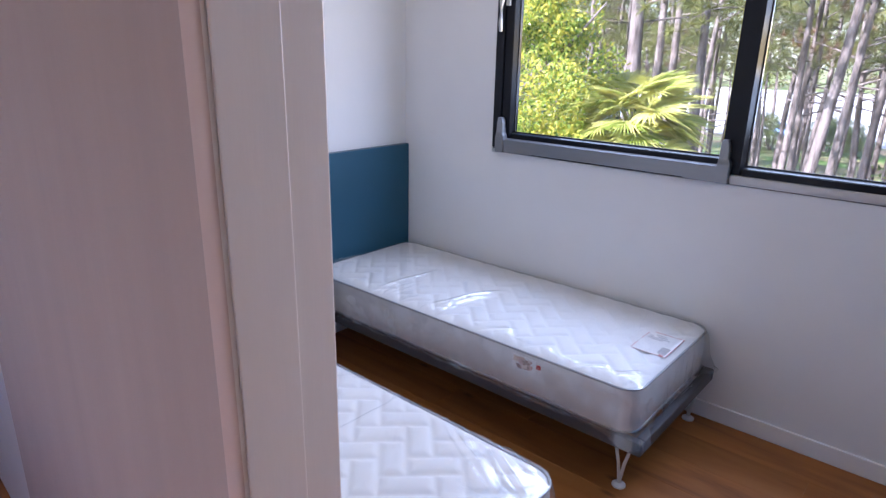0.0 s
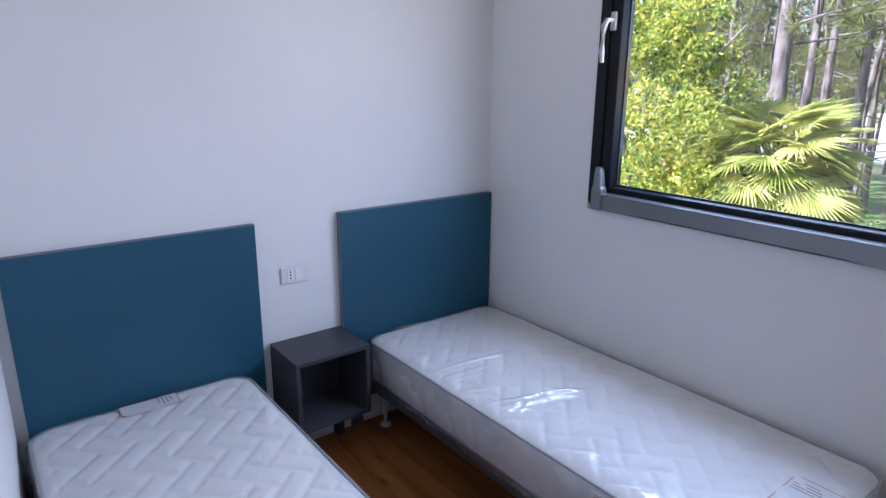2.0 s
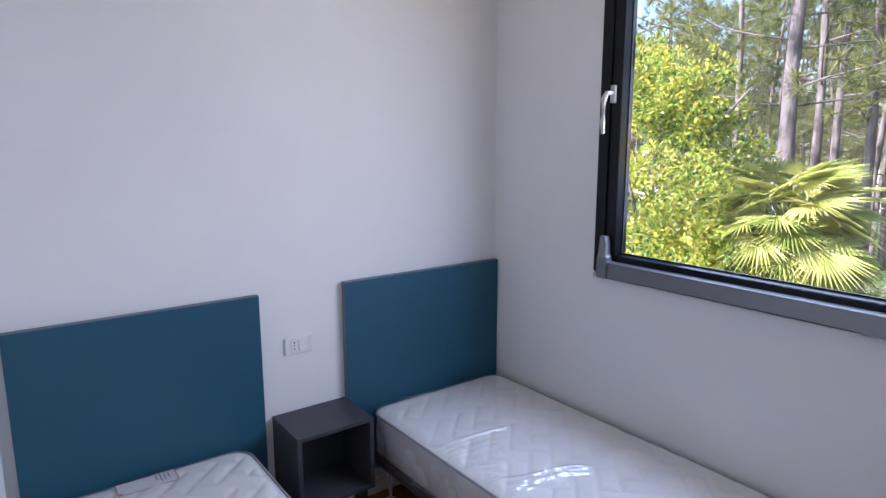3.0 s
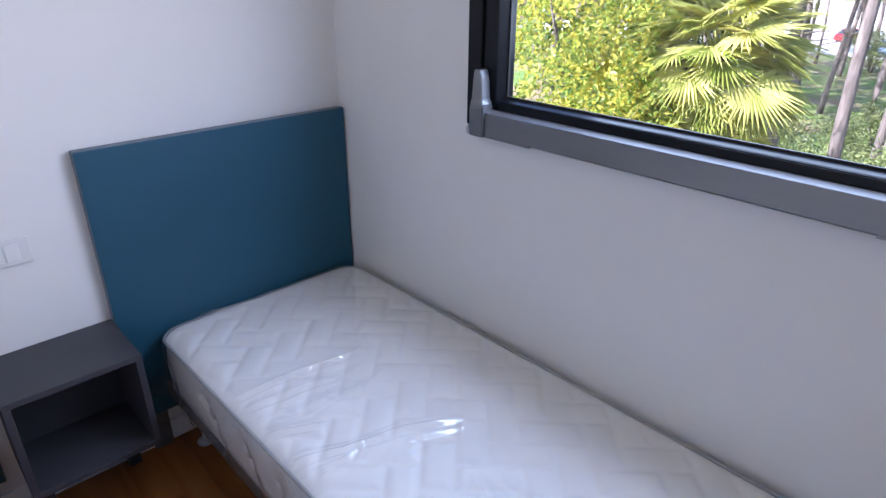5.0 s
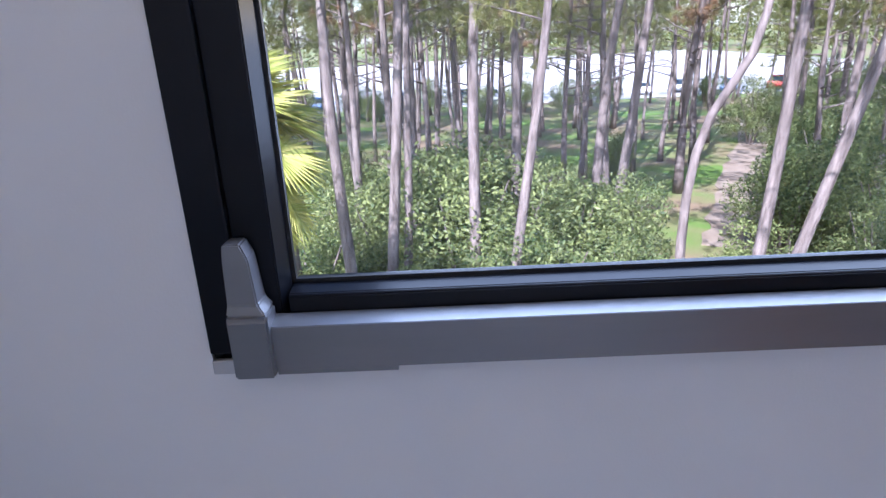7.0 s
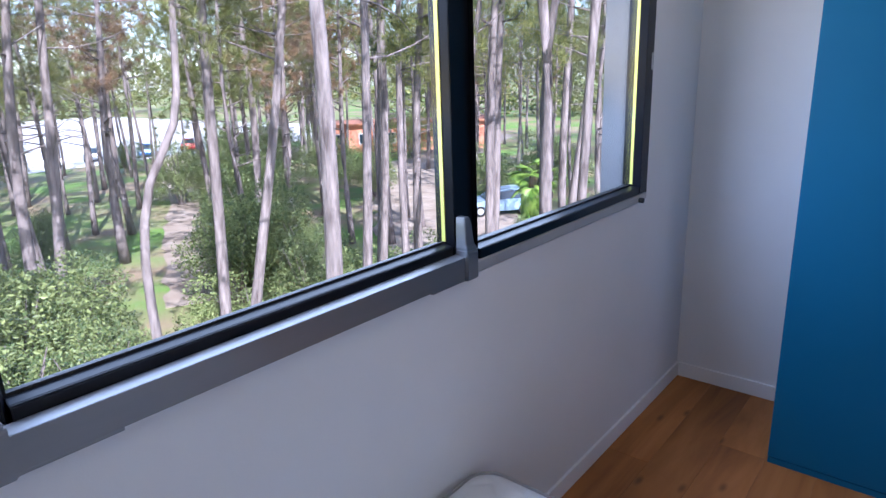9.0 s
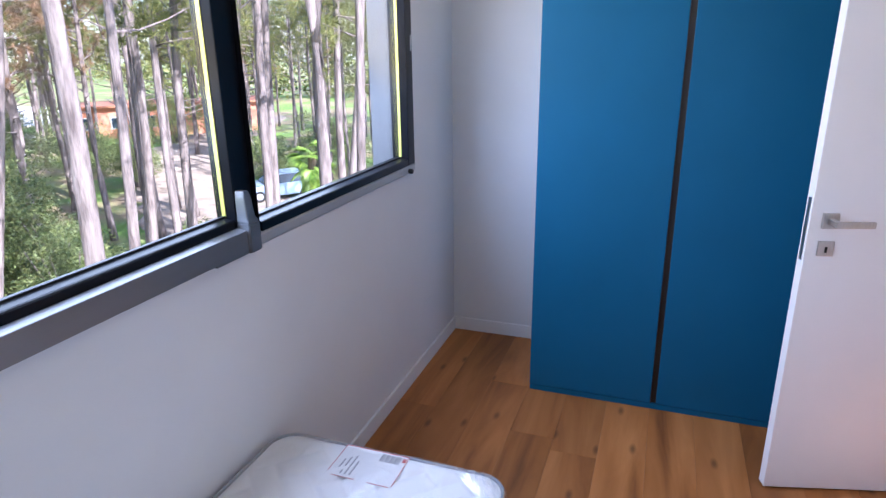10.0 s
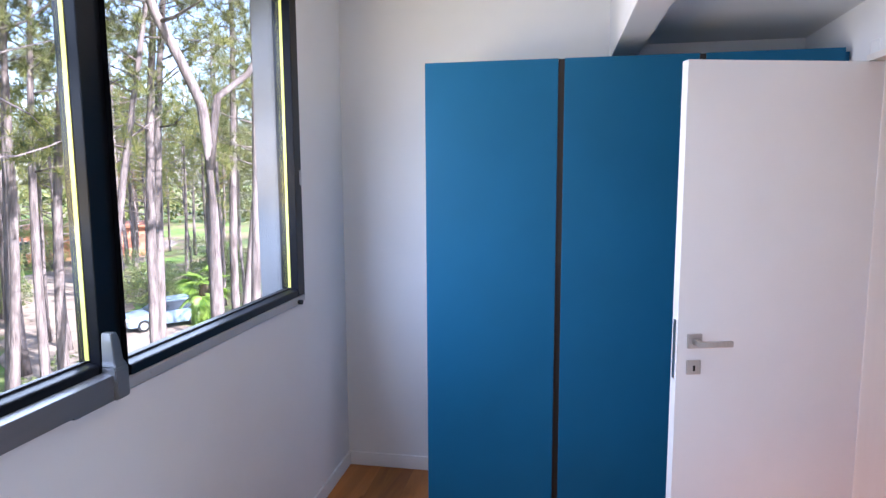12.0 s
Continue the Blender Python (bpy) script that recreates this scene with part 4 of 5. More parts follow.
def pine_meshes(seed, height, crown_from, radius, dry=False, straight=False, line=(), fork=()):
    """Trunk with limbs, and a ragged crown of needle tufts on the limbs."""
    rng = random.Random(seed)
    bm = bmesh.new()
    n = 12
    lean = Vector((rng.uniform(-0.05, 0.05), rng.uniform(-0.04, 0.04), 0))
    ph, amp = rng.uniform(0, 6), rng.uniform(0.05, 0.22)
    if straight:
        lean, amp = Vector((0, 0, 0)), 0.11
    pts, rad = [], []
    for k in range(n + 1):
        h = height * k / n
        wob = amp * math.sin(ph + h * 0.45)
        pts.append(Vector((lean.x * h + wob, lean.y * h + 0.6 * amp * math.cos(ph * 1.7 + h * 0.4), h)))
        rad.append(radius * (1 - 0.78 * k / n) * (1.18 if k == 0 else 1))
    if line:
        ks = [k / 2 for k in range(2 * len(line) - 1)]
        pts = [Vector(line[int(k)]).lerp(Vector(line[min(int(k) + 1, len(line) - 1)]), k % 1) for k in ks]
        pts = [pts[0]] + [(a + 2 * b + c) / 4 for a, b, c in zip(pts, pts[1:], pts[2:])] + [pts[-1]]
        rad = [radius * (1 - 0.75 * p.z / height) for p in pts]
    rod(pts, rad, 10, bm)
    if fork:
        rod(fork, [radius * (0.5 - 0.08 * k) for k in range(len(fork))], 8, bm)

    def at(h):
        if line:
            i = max(k for k in range(len(pts) - 1) if pts[k].z <= h)
            return pts[i].lerp(pts[i + 1], min(1, (h - pts[i].z) / (pts[i + 1].z - pts[i].z)))
        k = min(h / height * n, n - 0.001)
        i = int(k)
        return pts[i].lerp(pts[i + 1], k - i)

    centres = []
    limbs = 24
    for k in range(limbs):
        h = height * (crown_from + (0.99 - crown_from) * (k + rng.uniform(-0.4, 0.4)) / limbs)
        bare = k < 4
        a = rng.uniform(0, math.tau)
        reach = (1.0 + 2.1 * math.sin(math.pi * min(0.95, 0.25 + 0.75 * k / limbs))) * rng.uniform(0.7, 1.2)
        p = at(h)
        line = [p]
        d = Vector((math.cos(a), math.sin(a), rng.uniform(0.05, 0.45)))
        for s in range(4):
            d = (d + Vector((rng.uniform(-0.3, 0.3), rng.uniform(-0.3, 0.3), rng.uniform(-0.15, 0.2)))).normalized()
            line.append(line[-1] + d * reach / 4)
        if straight and bare and rng.random() < 0.7:
            continue
        r0 = radius * (0.17 if straight else 0.26) * (1 - 0.5 * k / limbs)
        rod(line, [r0, r0 * 0.75, r0 * 0.55, r0 * 0.35, r0 * 0.15], 6, bm)
        if bare and rng.random() < 0.75:
            continue
        for s in range(1, 5):
            for _ in range(3 if s < 3 else 5):
                c = line[s] + unit(rng) * 0.42 * Vector((1, 1, 0.55)).length / 1.5
                centres.append((c, Vector((0, 0, 0.6))))
    vs, fs = tufts(rng, centres, 36, 0.34, 0.0095)
    me = bpy.data.meshes.new("trunk")
    bm.to_mesh(me)
    bm.free()
    me.materials.append(M["bark"])
    for p in me.polygons:
        p.use_smooth = True
    return me, mesh_of("crown", vs, fs, M["dry"] if dry else M["pine"])


def leaf_cloud(rng, blobs, count, size, outer=0.5, gaps=-2.0):
    """Leaves, folded along the midrib, in the shells of a few overlapping lumps."""
    vs, fs = [], []
    total = sum(b[1] ** 2 for b in blobs)
    for centre, r, flat in blobs:
        for _ in range(int(count * r * r / total)):
            u = unit(rng)
            d = r * (outer + (1 - outer) * rng.random() ** 0.5) * (1 + 0.22 * noise.noise(u * 2.3 + Vector(centre)))
            c = Vector(centre) + Vector((u.x * d, u.y * d, u.z * d * flat))
            if noise.noise(c * 1.9) < gaps:
                continue
            f = (u * 0.5 + unit(rng)).normalized()
            s = f.cross(unit(rng)).normalized()
            nrm = s.cross(f)
            l = size * rng.uniform(0.7, 1.3)
            i = len(vs)
            vs += [c, c + f * l * 0.5 + s * l * 0.24 + nrm * l * 0.08, c + f * l, c + f * l * 0.5 - s * l * 0.24 + nrm * l * 0.08]
            fs += [(i, i + 1, i + 2), (i, i + 2, i + 3)]
    return vs, fs


def linked(name, me, parent, label=""):
    ob = new(name, me)
    ob.parent = parent
    return tagged(ob, label)


PINES = [pine_meshes(11 + k, 15.5 + (k % 3) * 1.2, (0.56, 0.50, 0.60, 0.36, 0.54, 0.33)[k], 0.17 + 0.02 * (k % 3), k == 5) for k in range(6)]
STRAIGHT = [pine_meshes(41 + k, 15.5 + k, (0.44, 0.54, 0.48, 0.58)[k], 0.165, straight=True) for k in range(4)]
# the crooked pine and the forked one
PINES.append(pine_meshes(79, 15.0, 0.62, 0.115, line=[(0, 0, 0), (-0.03, -0.06, 3.0), (-0.06, -0.06, 4.87), (0.21, -0.17, 6.38), (0.81, -0.45, 7.27), (0.93, -0.51, 8.65), (1.1, -0.6, 11), (1.3, -0.6, 15)]))
PINES.append(pine_meshes(83, 17.0, 0.66, 0.19, line=[(0, 0, 0), (0.05, 0, 3), (0.0, 0.02, 7.8), (0.0, 0, 9.6), (-0.5, 0.79, 11.2), (-0.9, 1.2, 13.5), (-1.0, 1.3, 17)],
                         fork=[(0.0, 0.02, 8.2), (0.11, -0.18, 9.7), (0.4, -0.74, 10.2), (0.6, -1.1, 10.9), (0.7, -1.3, 13.0)]))


def pine(meshes, x, y, turn, size, thick, tilt, label):
    trunk, crown = meshes
    t = thing("pine_tree", (x, y, GROUND), label, "tree", "pine wood")
    t.rotation_euler = (Euler((tilt[0], tilt[1], 0)).to_matrix() @ Euler((0, 0, turn)).to_matrix()).to_euler()
    t.scale = (size * thick, size * thick, size)
    linked("trunk", trunk, t)
    linked("crown", crown, t)
    return t


NEAR = [  # foot, thickness, lean
    (-3.6, 11.2, 1.45, 0.00, 0.00), (-4.6, 14.2, 1.0, 0.00, 0.02), (-5.6, 18.0, 1.0, 0.02, 0.00), (-2.6, 13.0, 0.9, -0.04, 0.00), (-7.5, 16.0, 1.0, 0.0, 0.0),
    (-1.3, 12.1, 0.95, 0.00, 0.00), (-1.7, 18.1, 0.9, -0.02, 0.00), (-0.6, 13.2, 0.95, 0.07, 0.01), (-0.4, 14.5, 0.85, 0.07, 0.00),
    (-0.5, 23.3, 1.0, 0.05, 0.00), (1.4, 13.3, 0.95, 0.04, 0.00), (2.9, 17.2, 1.0, 0.00, 0.00), (2.2, 12.2, 0.9, 0.09, -0.01),
    (5.4, 18.8, 1.15, 0.10, -0.03), (6.6, 20.6, 1.1, 0.12, -0.04), (6.8, 10.9, 0.8, 0.06, -0.03), (6.9, 10.3, 0.85, 0.14, -0.09),
    (5.7, 5.7, 1.0, 0.02, -0.02), (8.4, 8.1, 0.8, 0.05, -0.04), (11.5, 10.7, 0.8, 0.04, -0.04), (11.6, 9.8, 0.8, 0.02, -0.02),
    (13.6, 11.4, 0.9, 0.05, -0.05), (14.2, 9.1, 0.9, 0.03, -0.04), (14.7, 6.4, 0.9, 0.01, -0.02), (12.0, 11.4, 0.9, 0.05, -0.05),
    (11.7, 8.9, 0.75, 0.09, -0.11), (14.9, 9.6, 0.9, 0.04, -0.06), (17.0, 8.1, 0.9, 0.00, -0.01), (15.2, 7.2, 0.9, 0.04, -0.07),
]


def wood():
    rng = random.Random(21)
    spots = []
    for i, (x, y, thick, sx, sy) in enumerate(NEAR):
        pine(STRAIGHT[i % 4], x, y, rng.uniform(0, 6.28), rng.uniform(0.95, 1.08), thick, (-math.atan(sy), math.atan(sx)),
             "tall slender pine with grey flaking bark near the window")
        spots.append((x, y))
    pine(PINES[6], 5.4, 10.5, 0, 1, 1, (0, 0), "pine with a dark, strongly crooked trunk")
    pine(PINES[7], 12.46, 6.04, 0, 1, 1, (0, 0), "tall forked pine with pinkish grey bark")
    spots += [(5.4, 10.5), (12.46, 6.04)]
    for k in range(18):
        b, d = radians(rng.uniform(-8, 38)), rng.uniform(23, 38)
        x, y = d * math.sin(b), d * math.cos(b)
        if abs(x - (6.5 + (y - 12) * 0.5)) > 1.6:
            pine(PINES[3 if k % 3 else 5], x, y, rng.uniform(0, 6.28), rng.uniform(0.85, 1.1), rng.uniform(0.8, 1.0), (rng.uniform(-0.05, 0.05), rng.uniform(-0.05, 0.05)),
                 "pine with a low, partly dry crown in the wood")
            spots.append((x, y))
    tries = 0
    while len(spots) < 295 and tries < 9000:
        tries += 1
        far = rng.random()
        d = 22 + 54 * far ** 0.8
        b = radians(rng.uniform(-36, 78))
        x, y = d * math.sin(b), d * math.cos(b)
        if y < 3.5 or (y > 66 and x < 76):
            continue
        if abs(x - (6.5 + (y - 12) * 0.5)) < 1.6 and y < 66:
            continue
        # sandy track stays open
        if 8 < y < 40 and abs(x - (19 + (y - 8) * 0.66)) < 3.0 and rng.random() < 0.9:
            continue
        if d < 25 and -9 < math.degrees(b) < 62 and rng.random() < 0.6:
            continue
        if any((x - a) ** 2 + (y - c) ** 2 < 3.2 for a, c in spots):
            continue
        spots.append((x, y))
        pine(PINES[rng.choice((0, 1, 2, 3, 4) if d < 27 else (3, 5, 3, 1, 3, 4, 0))], x, y, rng.uniform(0, 6.28), rng.uniform(0.8, 1.15), rng.uniform(0.75, 1.1),
             (rng.uniform(-0.05, 0.05), rng.uniform(-0.07, 0.07)), "slender pine standing deep in the wood")


wood()


def shrubs():
    rng = random.Random(8)
    kinds = []
    for k in range(4):
        blobs = [((rng.uniform(-0.9, 0.9), rng.uniform(-0.9, 0.9), rng.uniform(0.7, 2.6)), rng.uniform(0.6, 1.15), 0.85) for _ in range(9)]
        vs, fs = leaf_cloud(rng, blobs, 16000, 0.088, 0.45, -0.15)
        bm = bmesh.new()
        for s in range(5):
            a = rng.uniform(0, 6.28)
            rod([(0.1 * math.cos(a), 0.1 * math.sin(a), 0), (0.35 * math.cos(a), 0.35 * math.sin(a), 1.2), (0.8 * math.cos(a), 0.8 * math.sin(a), 2.5)], [0.05, 0.035, 0.01], 6, bm)
        me = bpy.data.meshes.new("stems")
        bm.to_mesh(me)
        bm.free()
        me.materials.append(M["bark"])
        kinds.append((me, mesh_of("leaves", vs, fs, M["shrub"])))
    spots = [(-3.0, 15.0, 1.25), (-0.8, 16.5, 1.4), (1.2, 15.6, 1.6), (2.6, 17.2, 1.6), (4.3, 16.4, 1.35), (0.2, 19.5, 1.4), (3.0, 12.5, 1.2),
             (1.0, 11.5, 1.0), (-1.6, 12.6, 1.0), (5.0, 13.0, 1.05), (6.9, 13.2, 0.7), (6.0, 17.6, 1.2), (9.4, 13.6, 0.95), (7.9, 11.4, 0.8), (12.2, 19.0, 1.3), (13.8, 20.5, 1.35), (14.6, 17.5, 1.2),
             (12.6, 15.0, 1.1), (10.2, 11.8, 0.8), (11.8, 12.2, 0.75), (15.8, 14.0, 0.9), (-5.0, 20.0, 1.2), (16.5, 24.0, 1.4), (19.0, 27.0, 1.4),
             (5.5, 22.0, 1.0), (-8.5, 24.0, 1.3), (24.5, 10.5, 0.9), (17.5, 9.5, 0.7), (25.0, 14.5, 0.6), (6.4, 9.6, 0.7), (3.9, 10.0, 0.75),
             (-12, 60, 1.1), (-8, 63, 1.3), (-5.5, 61, 1.0), (0, 62, 1.2), (4.5, 60, 1.0), (9, 63, 1.3), (13, 61, 1.1), (17, 62, 1.2), (26, 60, 1.0), (38, 61, 1.4), (43, 60, 1.3),
             (24, 36, 1.5), (27, 40, 1.6), (32, 37, 1.5), (21, 40, 1.5), (29, 46, 1.6), (47, 42, 1.5), (34, 23, 1.2), (38, 21, 1.4),
             (20.5, 31.0, 1.3), (9.0, 30.0, 0.9), (2.0, 27.0, 0.9), (-3.5, 28.0, 1.1), (30.0, 30.0, 1.2)]
    for i, (x, y, s) in enumerate(spots):
        stems, leaves = kinds[i % 4]
        t = thing("shrub", (x, y, GROUND), "dense leafy green shrub under the pines", "shrub", "undergrowth")
        t.rotation_euler = (0, 0, rng.uniform(0, 6.28))
        t.scale = (s * rng.uniform(0.95, 1.3), s * rng.uniform(0.95, 1.3), s)
        linked("stems", stems, t)
        linked("leaves", leaves, t)


shrubs()


def laurel():
    """The big sunlit broadleaf tree by the window."""
    rng = random.Random(3)
    t = thing("laurel_tree", (-4.2, 7.2, GROUND), "large broadleaf tree with glossy sunlit yellow-green leaves", "tree")
    bm = bmesh.new()
    base = Vector((-4.2, 7.2, GROUND))
    rod([base, base + Vector((0.1, 0, 2.2)), base + Vector((0.0, 0.1, 4.5)), base + Vector((0.1, 0, 7.8))], [0.2, 0.16, 0.12, 0.04], 10, bm)
    for k in range(14):
        h = 1.8 + k * 0.42
        a = k * 2.4
        p = base + Vector((0.05, 0.05, h))
        rod([p, p + Vector((math.cos(a) * 0.9, math.sin(a) * 0.9, 0.6)), p + Vector((math.cos(a) * 1.9, math.sin(a) * 1.9, 1.5))], [0.07, 0.045, 0.012], 6, bm)
    part("trunk", bm, M["bark"], t, smooth=True)
    blobs = []
    for k in range(40):
        h = rng.uniform(0.8, 9.8)
        w = 2.95 * math.sin(math.pi * min(0.93, 0.18 + h / 11.5)) ** 0.8
        a = rng.uniform(0, math.tau)
        r = rng.uniform(0.35, 1.0) * w
        blobs.append(((r * math.cos(a), r * math.sin(a), h), rng.uniform(0.5, 0.95), 0.85))
    vs, fs = leaf_cloud(rng, blobs, 78000, 0.092, 0.5, -0.12)
    linked("crown", mesh_of("crown", vs, fs, M["laurel"]), t)


laurel()


def frond_mesh(rng, blade, stalk, leaves, leaflets=38):
    """A fan leaf on its stalk, along +x, with folded, drooping tips."""
    vs, fs = [], []
    w = 0.012
    for k in range(5):
        u = k / 4
        x, z = stalk * u, -0.12 * stalk * u * u
        vs += [(x, -w, z), (x, w, z), (x, 0, z - w)]
    for k in range(4):
        a, b = 3 * k, 3 * k + 3
        fs += [(a, a + 1, b + 1, b), (a + 1, a + 2, b + 2, b + 1), (a + 2, a, b, b + 2)]
    hub = Vector((stalk, 0, -0.12 * stalk))
    for k in range(leaflets):
        a = radians(-118 + 236 * k / (leaflets - 1))
        d = Vector((math.cos(a) * 0.75, math.sin(a), -math.cos(a) * 0.66))
        s = Vector((-math.sin(a) * 0.75, math.cos(a), math.sin(a) * 0.66))
        l = blade * (0.75 + 0.25 * math.cos(a * 0.75)) * rng.uniform(0.92, 1.05)
        half = math.pi * 236 / 360 * 0.5 * blade / leaflets * 1.1
        lift = 0.014
        i = len(vs)
        droop = rng.uniform(0.10, 0.30)
        mid, tip = hub + d * l * 0.55 + Vector((0, 0, -0.03)), hub + d * l + Vector((0, 0, -droop * l))
        vs += [tuple(hub), tuple(mid + s * half), tuple(mid + Vector((0, 0, lift * 2))), tuple(mid - s * half), tuple(tip)]
        fs += [(i, i + 1, i + 2), (i, i + 2, i + 3), (i + 1, i + 4, i + 2), (i + 2, i + 4, i + 3)]
    return mesh_of("frond", [tuple(v) for v in vs], fs, leaves)


def palm(x, y, top, blade, stalk, fronds, leaves, label, seed):
    rng = random.Random(seed)
    t = thing("fan_palm", (x, y, GROUND), label, "palm")
    bm = bmesh.new()
    n = 26
    rod([(x + 0.05 * math.sin(k * 0.5), y, GROUND + (top - GROUND) * k / n) for k in range(n + 1)], [0.16 + 0.02 * (k % 2) for k in range(n + 1)], 12, bm)
    part("trunk", bm, M["palm_bark"], t, "fibrous brown palm trunk")
    shapes = [frond_mesh(rng, blade, stalk * s, leaves) for s in (0.8, 1.0, 1.15)]
    for k in range(fronds):
        f = linked("frond", rng.choice(shapes), t)
        u = k / (fronds - 1)
        f.location = (rng.uniform(-0.05, 0.05), rng.uniform(-0.05, 0.05), top - GROUND - 1.0 * u)
        f.rotation_euler = Euler((rng.uniform(-0.8, 0.8), radians(-66 + 138 * u + rng.uniform(-10, 10)), k * 2.39996), "XYZ")
    return t


palm(-1.9, 7.4, 0.45, 0.64, 0.72, 110, M["palm"], "tall fan palm with sunlit yellow-green leaves near the window", 4)
palm(22.7, 12.7, -2.6, 0.6, 0.5, 30, M["palm_green"], "short bright green fan palm beside the parked car", 5)


# ---- cars and buildings beyond ----
def car_paint(name, colour):
    m = node_material(name, colour, 0.25, 0.2)
    shader(m).inputs["Coat Weight"].default_value = 0.6
    return m


PAINT = {"blue": car_paint("blue_car_paint", (0.03, 0.10, 0.28)), "white": car_paint("white_car_paint", (0.75, 0.76, 0.78)),
         "red": car_paint("red_car_paint", (0.4, 0.02, 0.02)), "grey": car_paint("grey_car_paint", (0.16, 0.18, 0.2)), "pale blue": car_paint("pale_blue_car_paint", (0.36, 0.48, 0.64))}
M["car_glass"] = node_material("dark_car_glass", (0.03, 0.045, 0.06), 0.06)
M["tyre"] = node_material("tyre_rubber", (0.02, 0.02, 0.02), 0.8)


def extrude_profile(outline, half, taper=0.0, zmid=0.0):
    bm = bmesh.new()
    sides = []
    for s in (-1, 1):
        sides.append([bm.verts.new((x, s * (half - taper * max(0, z - zmid)), z)) for x, z in outline])
    bm.faces.new(sides[0][::-1])
    bm.faces.new(sides[1])
    n = len(outline)
    for i in range(n):
        bm.faces.new((sides[0][i], sides[0][(i + 1) % n], sides[1][(i + 1) % n], sides[1][i]))
    bmesh.ops.bevel(bm, geom=bm.edges[:], offset=0.05, segments=2, affect="EDGES", clamp_overlap=True)
    return bm


CARS = {}


def car(colour, x, y, turn):
    m = pose(x, y, GROUND + 0.05, 0, 0, turn)
    if colour in CARS:
        return copy_thing(CARS[colour], m)
    c = thing("parked_car", (0, 0, 0), colour + " parked hatchback car on pale ground", "car", "parked cars")
    part("body", extrude_profile([(-2.05, 0.25), (2.05, 0.25), (2.1, 0.55), (1.95, 0.78), (0.95, 0.92), (-1.9, 0.95), (-2.08, 0.6)], 0.87), PAINT[colour], c, smooth=False)
    part("cabin", extrude_profile([(-1.85, 0.93), (1.0, 0.93), (0.35, 1.38), (-1.3, 1.42)], 0.80, 0.32, 0.93), M["car_glass"], c, "dark glass cabin")
    part("roof", extrude_profile([(-1.38, 1.385), (0.36, 1.375), (0.28, 1.46), (-1.25, 1.48)], 0.66), PAINT[colour], c)
    for wx in (-1.3, 1.3):
        for wy in (-0.8, 0.8):
            w = part("wheel", rod([(wx, wy - 0.1, 0.31), (wx, wy + 0.1, 0.31)], 0.31, 18), M["tyre"], c, "black tyre")
            part("rim", rod([(wx, wy - 0.105, 0.31), (wx, wy + 0.105, 0.31)], 0.19, 14), M["pale_alu"], w)
    for hy in (-0.6, 0.6):
        part("headlight", box(2.02, 2.09, hy - 0.17, hy + 0.17, 0.6, 0.72, 0.02), M["white_plastic"], c)
    c.matrix_basis = m
    CARS[colour] = c
    return c


car("pale blue", 30.0, 19.6, 140)
for colour, x, y, turn in (("blue", -13.5, 73, 80), ("grey", -9.8, 74, 95), ("blue", -3.5, 74, 88), ("grey", 3.2, 75, 92), ("white", 6.5, 75, 90), ("grey", 20.5, 73.5, 60),
                           ("white", 24.5, 74, 70), ("blue", 34, 73, 65), ("red", 40.0, 74, 60), ("blue", 44.5, 73, 62), ("grey", 29, 75, 64), ("red", -20, 84, 70),
                           ("white", -26, 76, 75), ("blue", -31, 78, 75)):
    car(colour, x, y, turn)

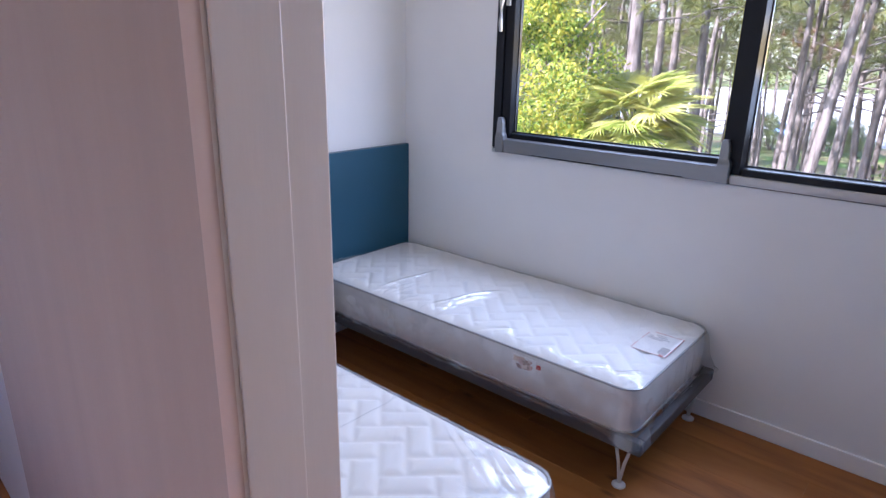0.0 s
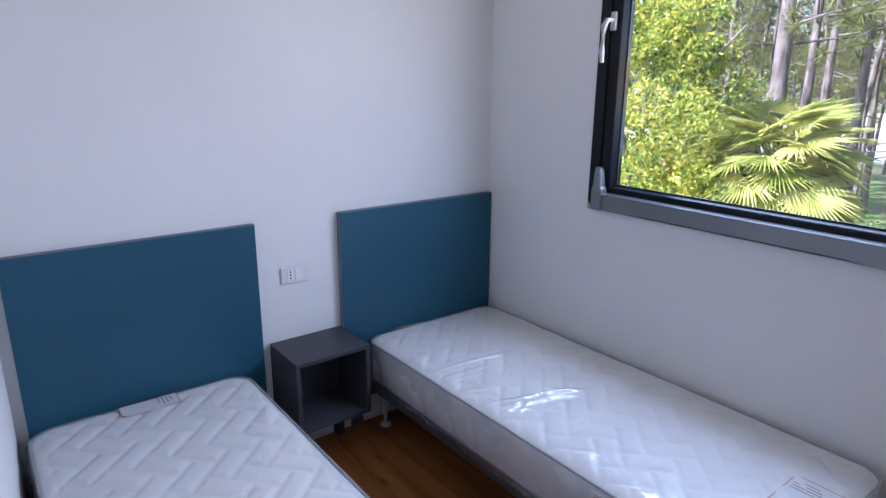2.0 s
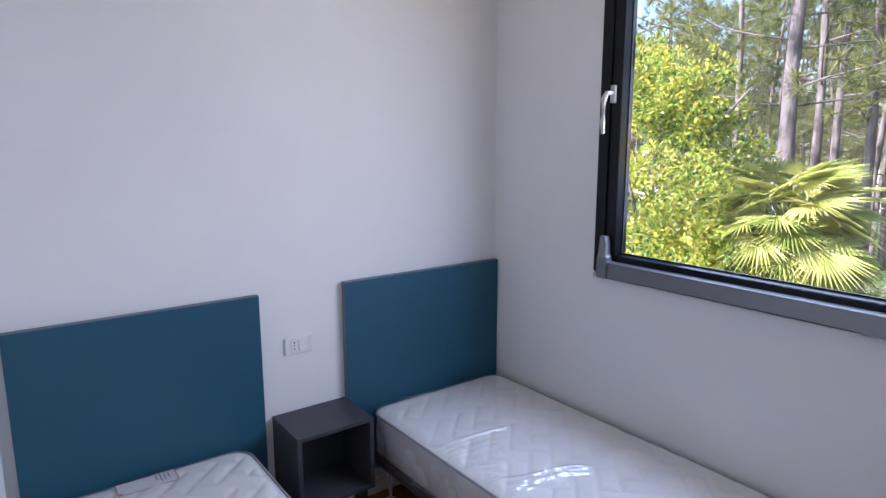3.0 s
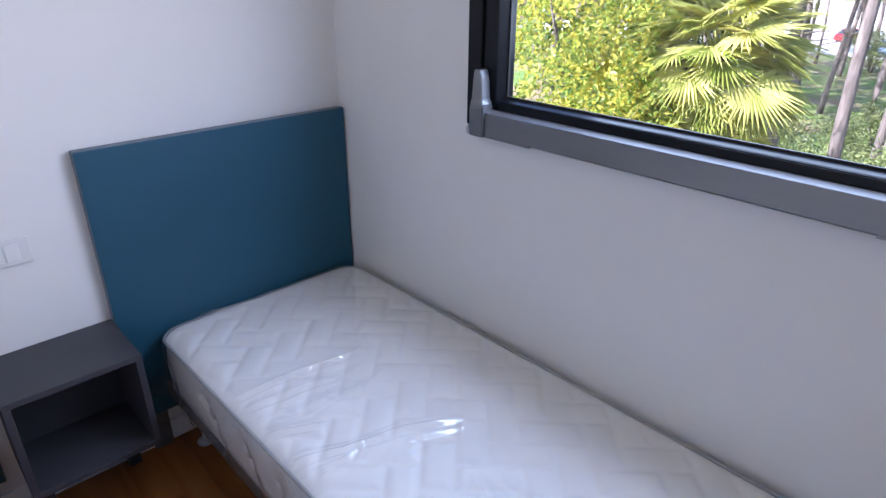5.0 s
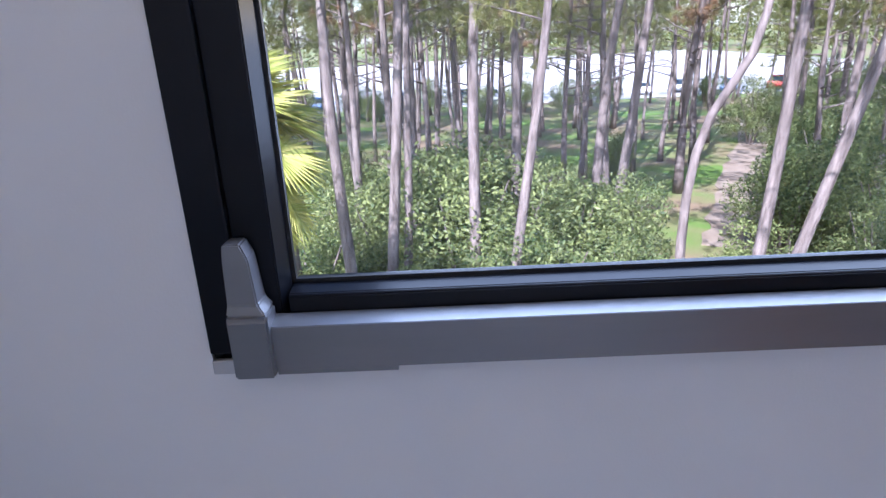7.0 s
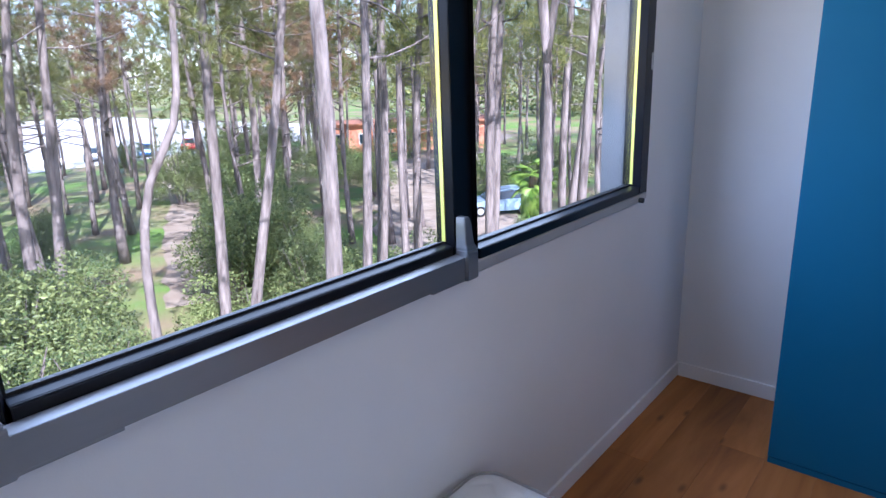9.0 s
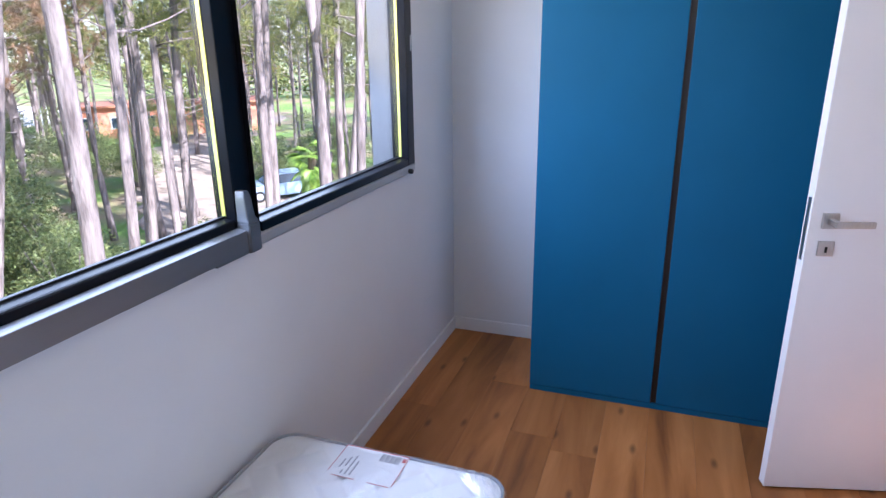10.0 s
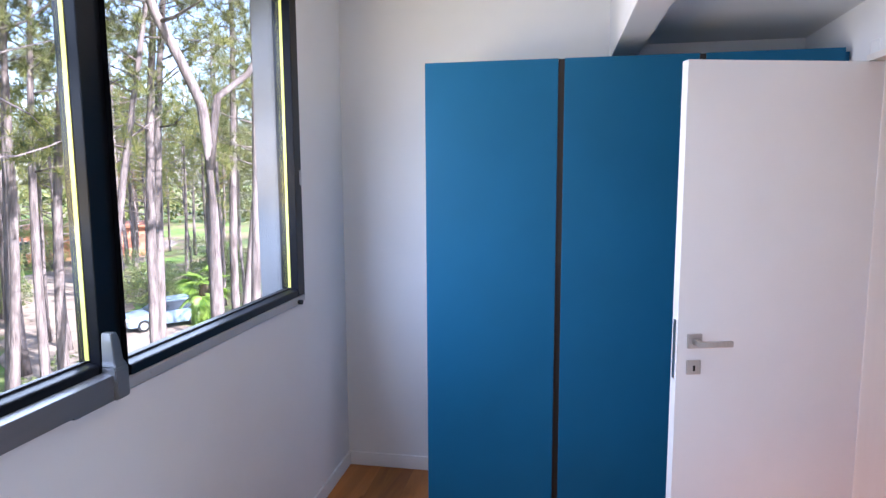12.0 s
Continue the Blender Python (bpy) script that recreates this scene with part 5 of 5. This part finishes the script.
M["orange"] = node_material("orange_render", (0.55, 0.13, 0.05), 0.8)
grain(M["orange"], (0.56, 0.22, 0.13), (0.66, 0.28, 0.18), 0.8, bump=0.2, bump_scale=8)
M["roof_tile"] = node_material("terracotta_roof", (0.35, 0.14, 0.08), 0.85)
grain(M["roof_tile"], (0.28, 0.11, 0.06), (0.42, 0.18, 0.10), 4.0, bump=0.4, bump_scale=12)


def pavilion(x, y, turn, length, deep, height, label):
    h = thing("low_building", (0, 0, 0), label, "building")
    part("wall", box(-length / 2, length / 2, -deep / 2, deep / 2, 0, height, 0.02), M["orange"], h)
    bm = prism([(-length / 2 - 0.5, -deep / 2 - 0.5), (length / 2 + 0.5, -deep / 2 - 0.5), (length / 2 + 0.5, deep / 2 + 0.5), (-length / 2 - 0.5, deep / 2 + 0.5)], height + 0.01, height + 0.2)
    part("roof", bm, M["roof_tile"], h)
    n = 3
    for k in range(n):
        wx = -length / 2 + 1.5 + k * 3
        f = part("window", box(wx - 0.55, wx + 0.55, -deep / 2 - 0.05, -deep / 2 - 0.004, 0.9, 2.1, 0.01), M["white_plastic"], h)
        part("pane", box(wx - 0.47, wx + 0.47, -deep / 2 - 0.06, -deep / 2 - 0.052, 0.98, 2.02), M["car_glass"], f)
    h.matrix_basis = pose(x, y, GROUND, 0, 0, turn)


pavilion(54, 49, -48, 19, 7, 3.0, "low orange rendered building behind the pines")


def far_wood():
    """The closing belt of trees, too far to count."""
    rng = random.Random(31)
    vs, fs = [], []
    for k in range(520):
        b = radians(rng.uniform(-60, 88))
        d = rng.uniform(105, 150) if -25 > math.degrees(b) or math.degrees(b) > 45 else rng.uniform(195, 240)
        x, y = d * math.sin(b), d * math.cos(b)
        if y < 6:
            continue
        blobs = [((x + rng.uniform(-3, 3), y + rng.uniform(-3, 3), GROUND + rng.uniform(1, 15)), rng.uniform(1.8, 3.4), 0.7) for _ in range(4)]
        v, f = leaf_cloud(rng, blobs, 130, 1.1, 0.3)
        o = len(vs)
        vs += v
        fs += [tuple(i + o for i in q) for q in f]
    tagged(new("far_wood", mesh_of("far_wood", vs, fs, M["pine"])), "distant dark green belt of pine trees", "trees", kind="stuff")


far_wood()
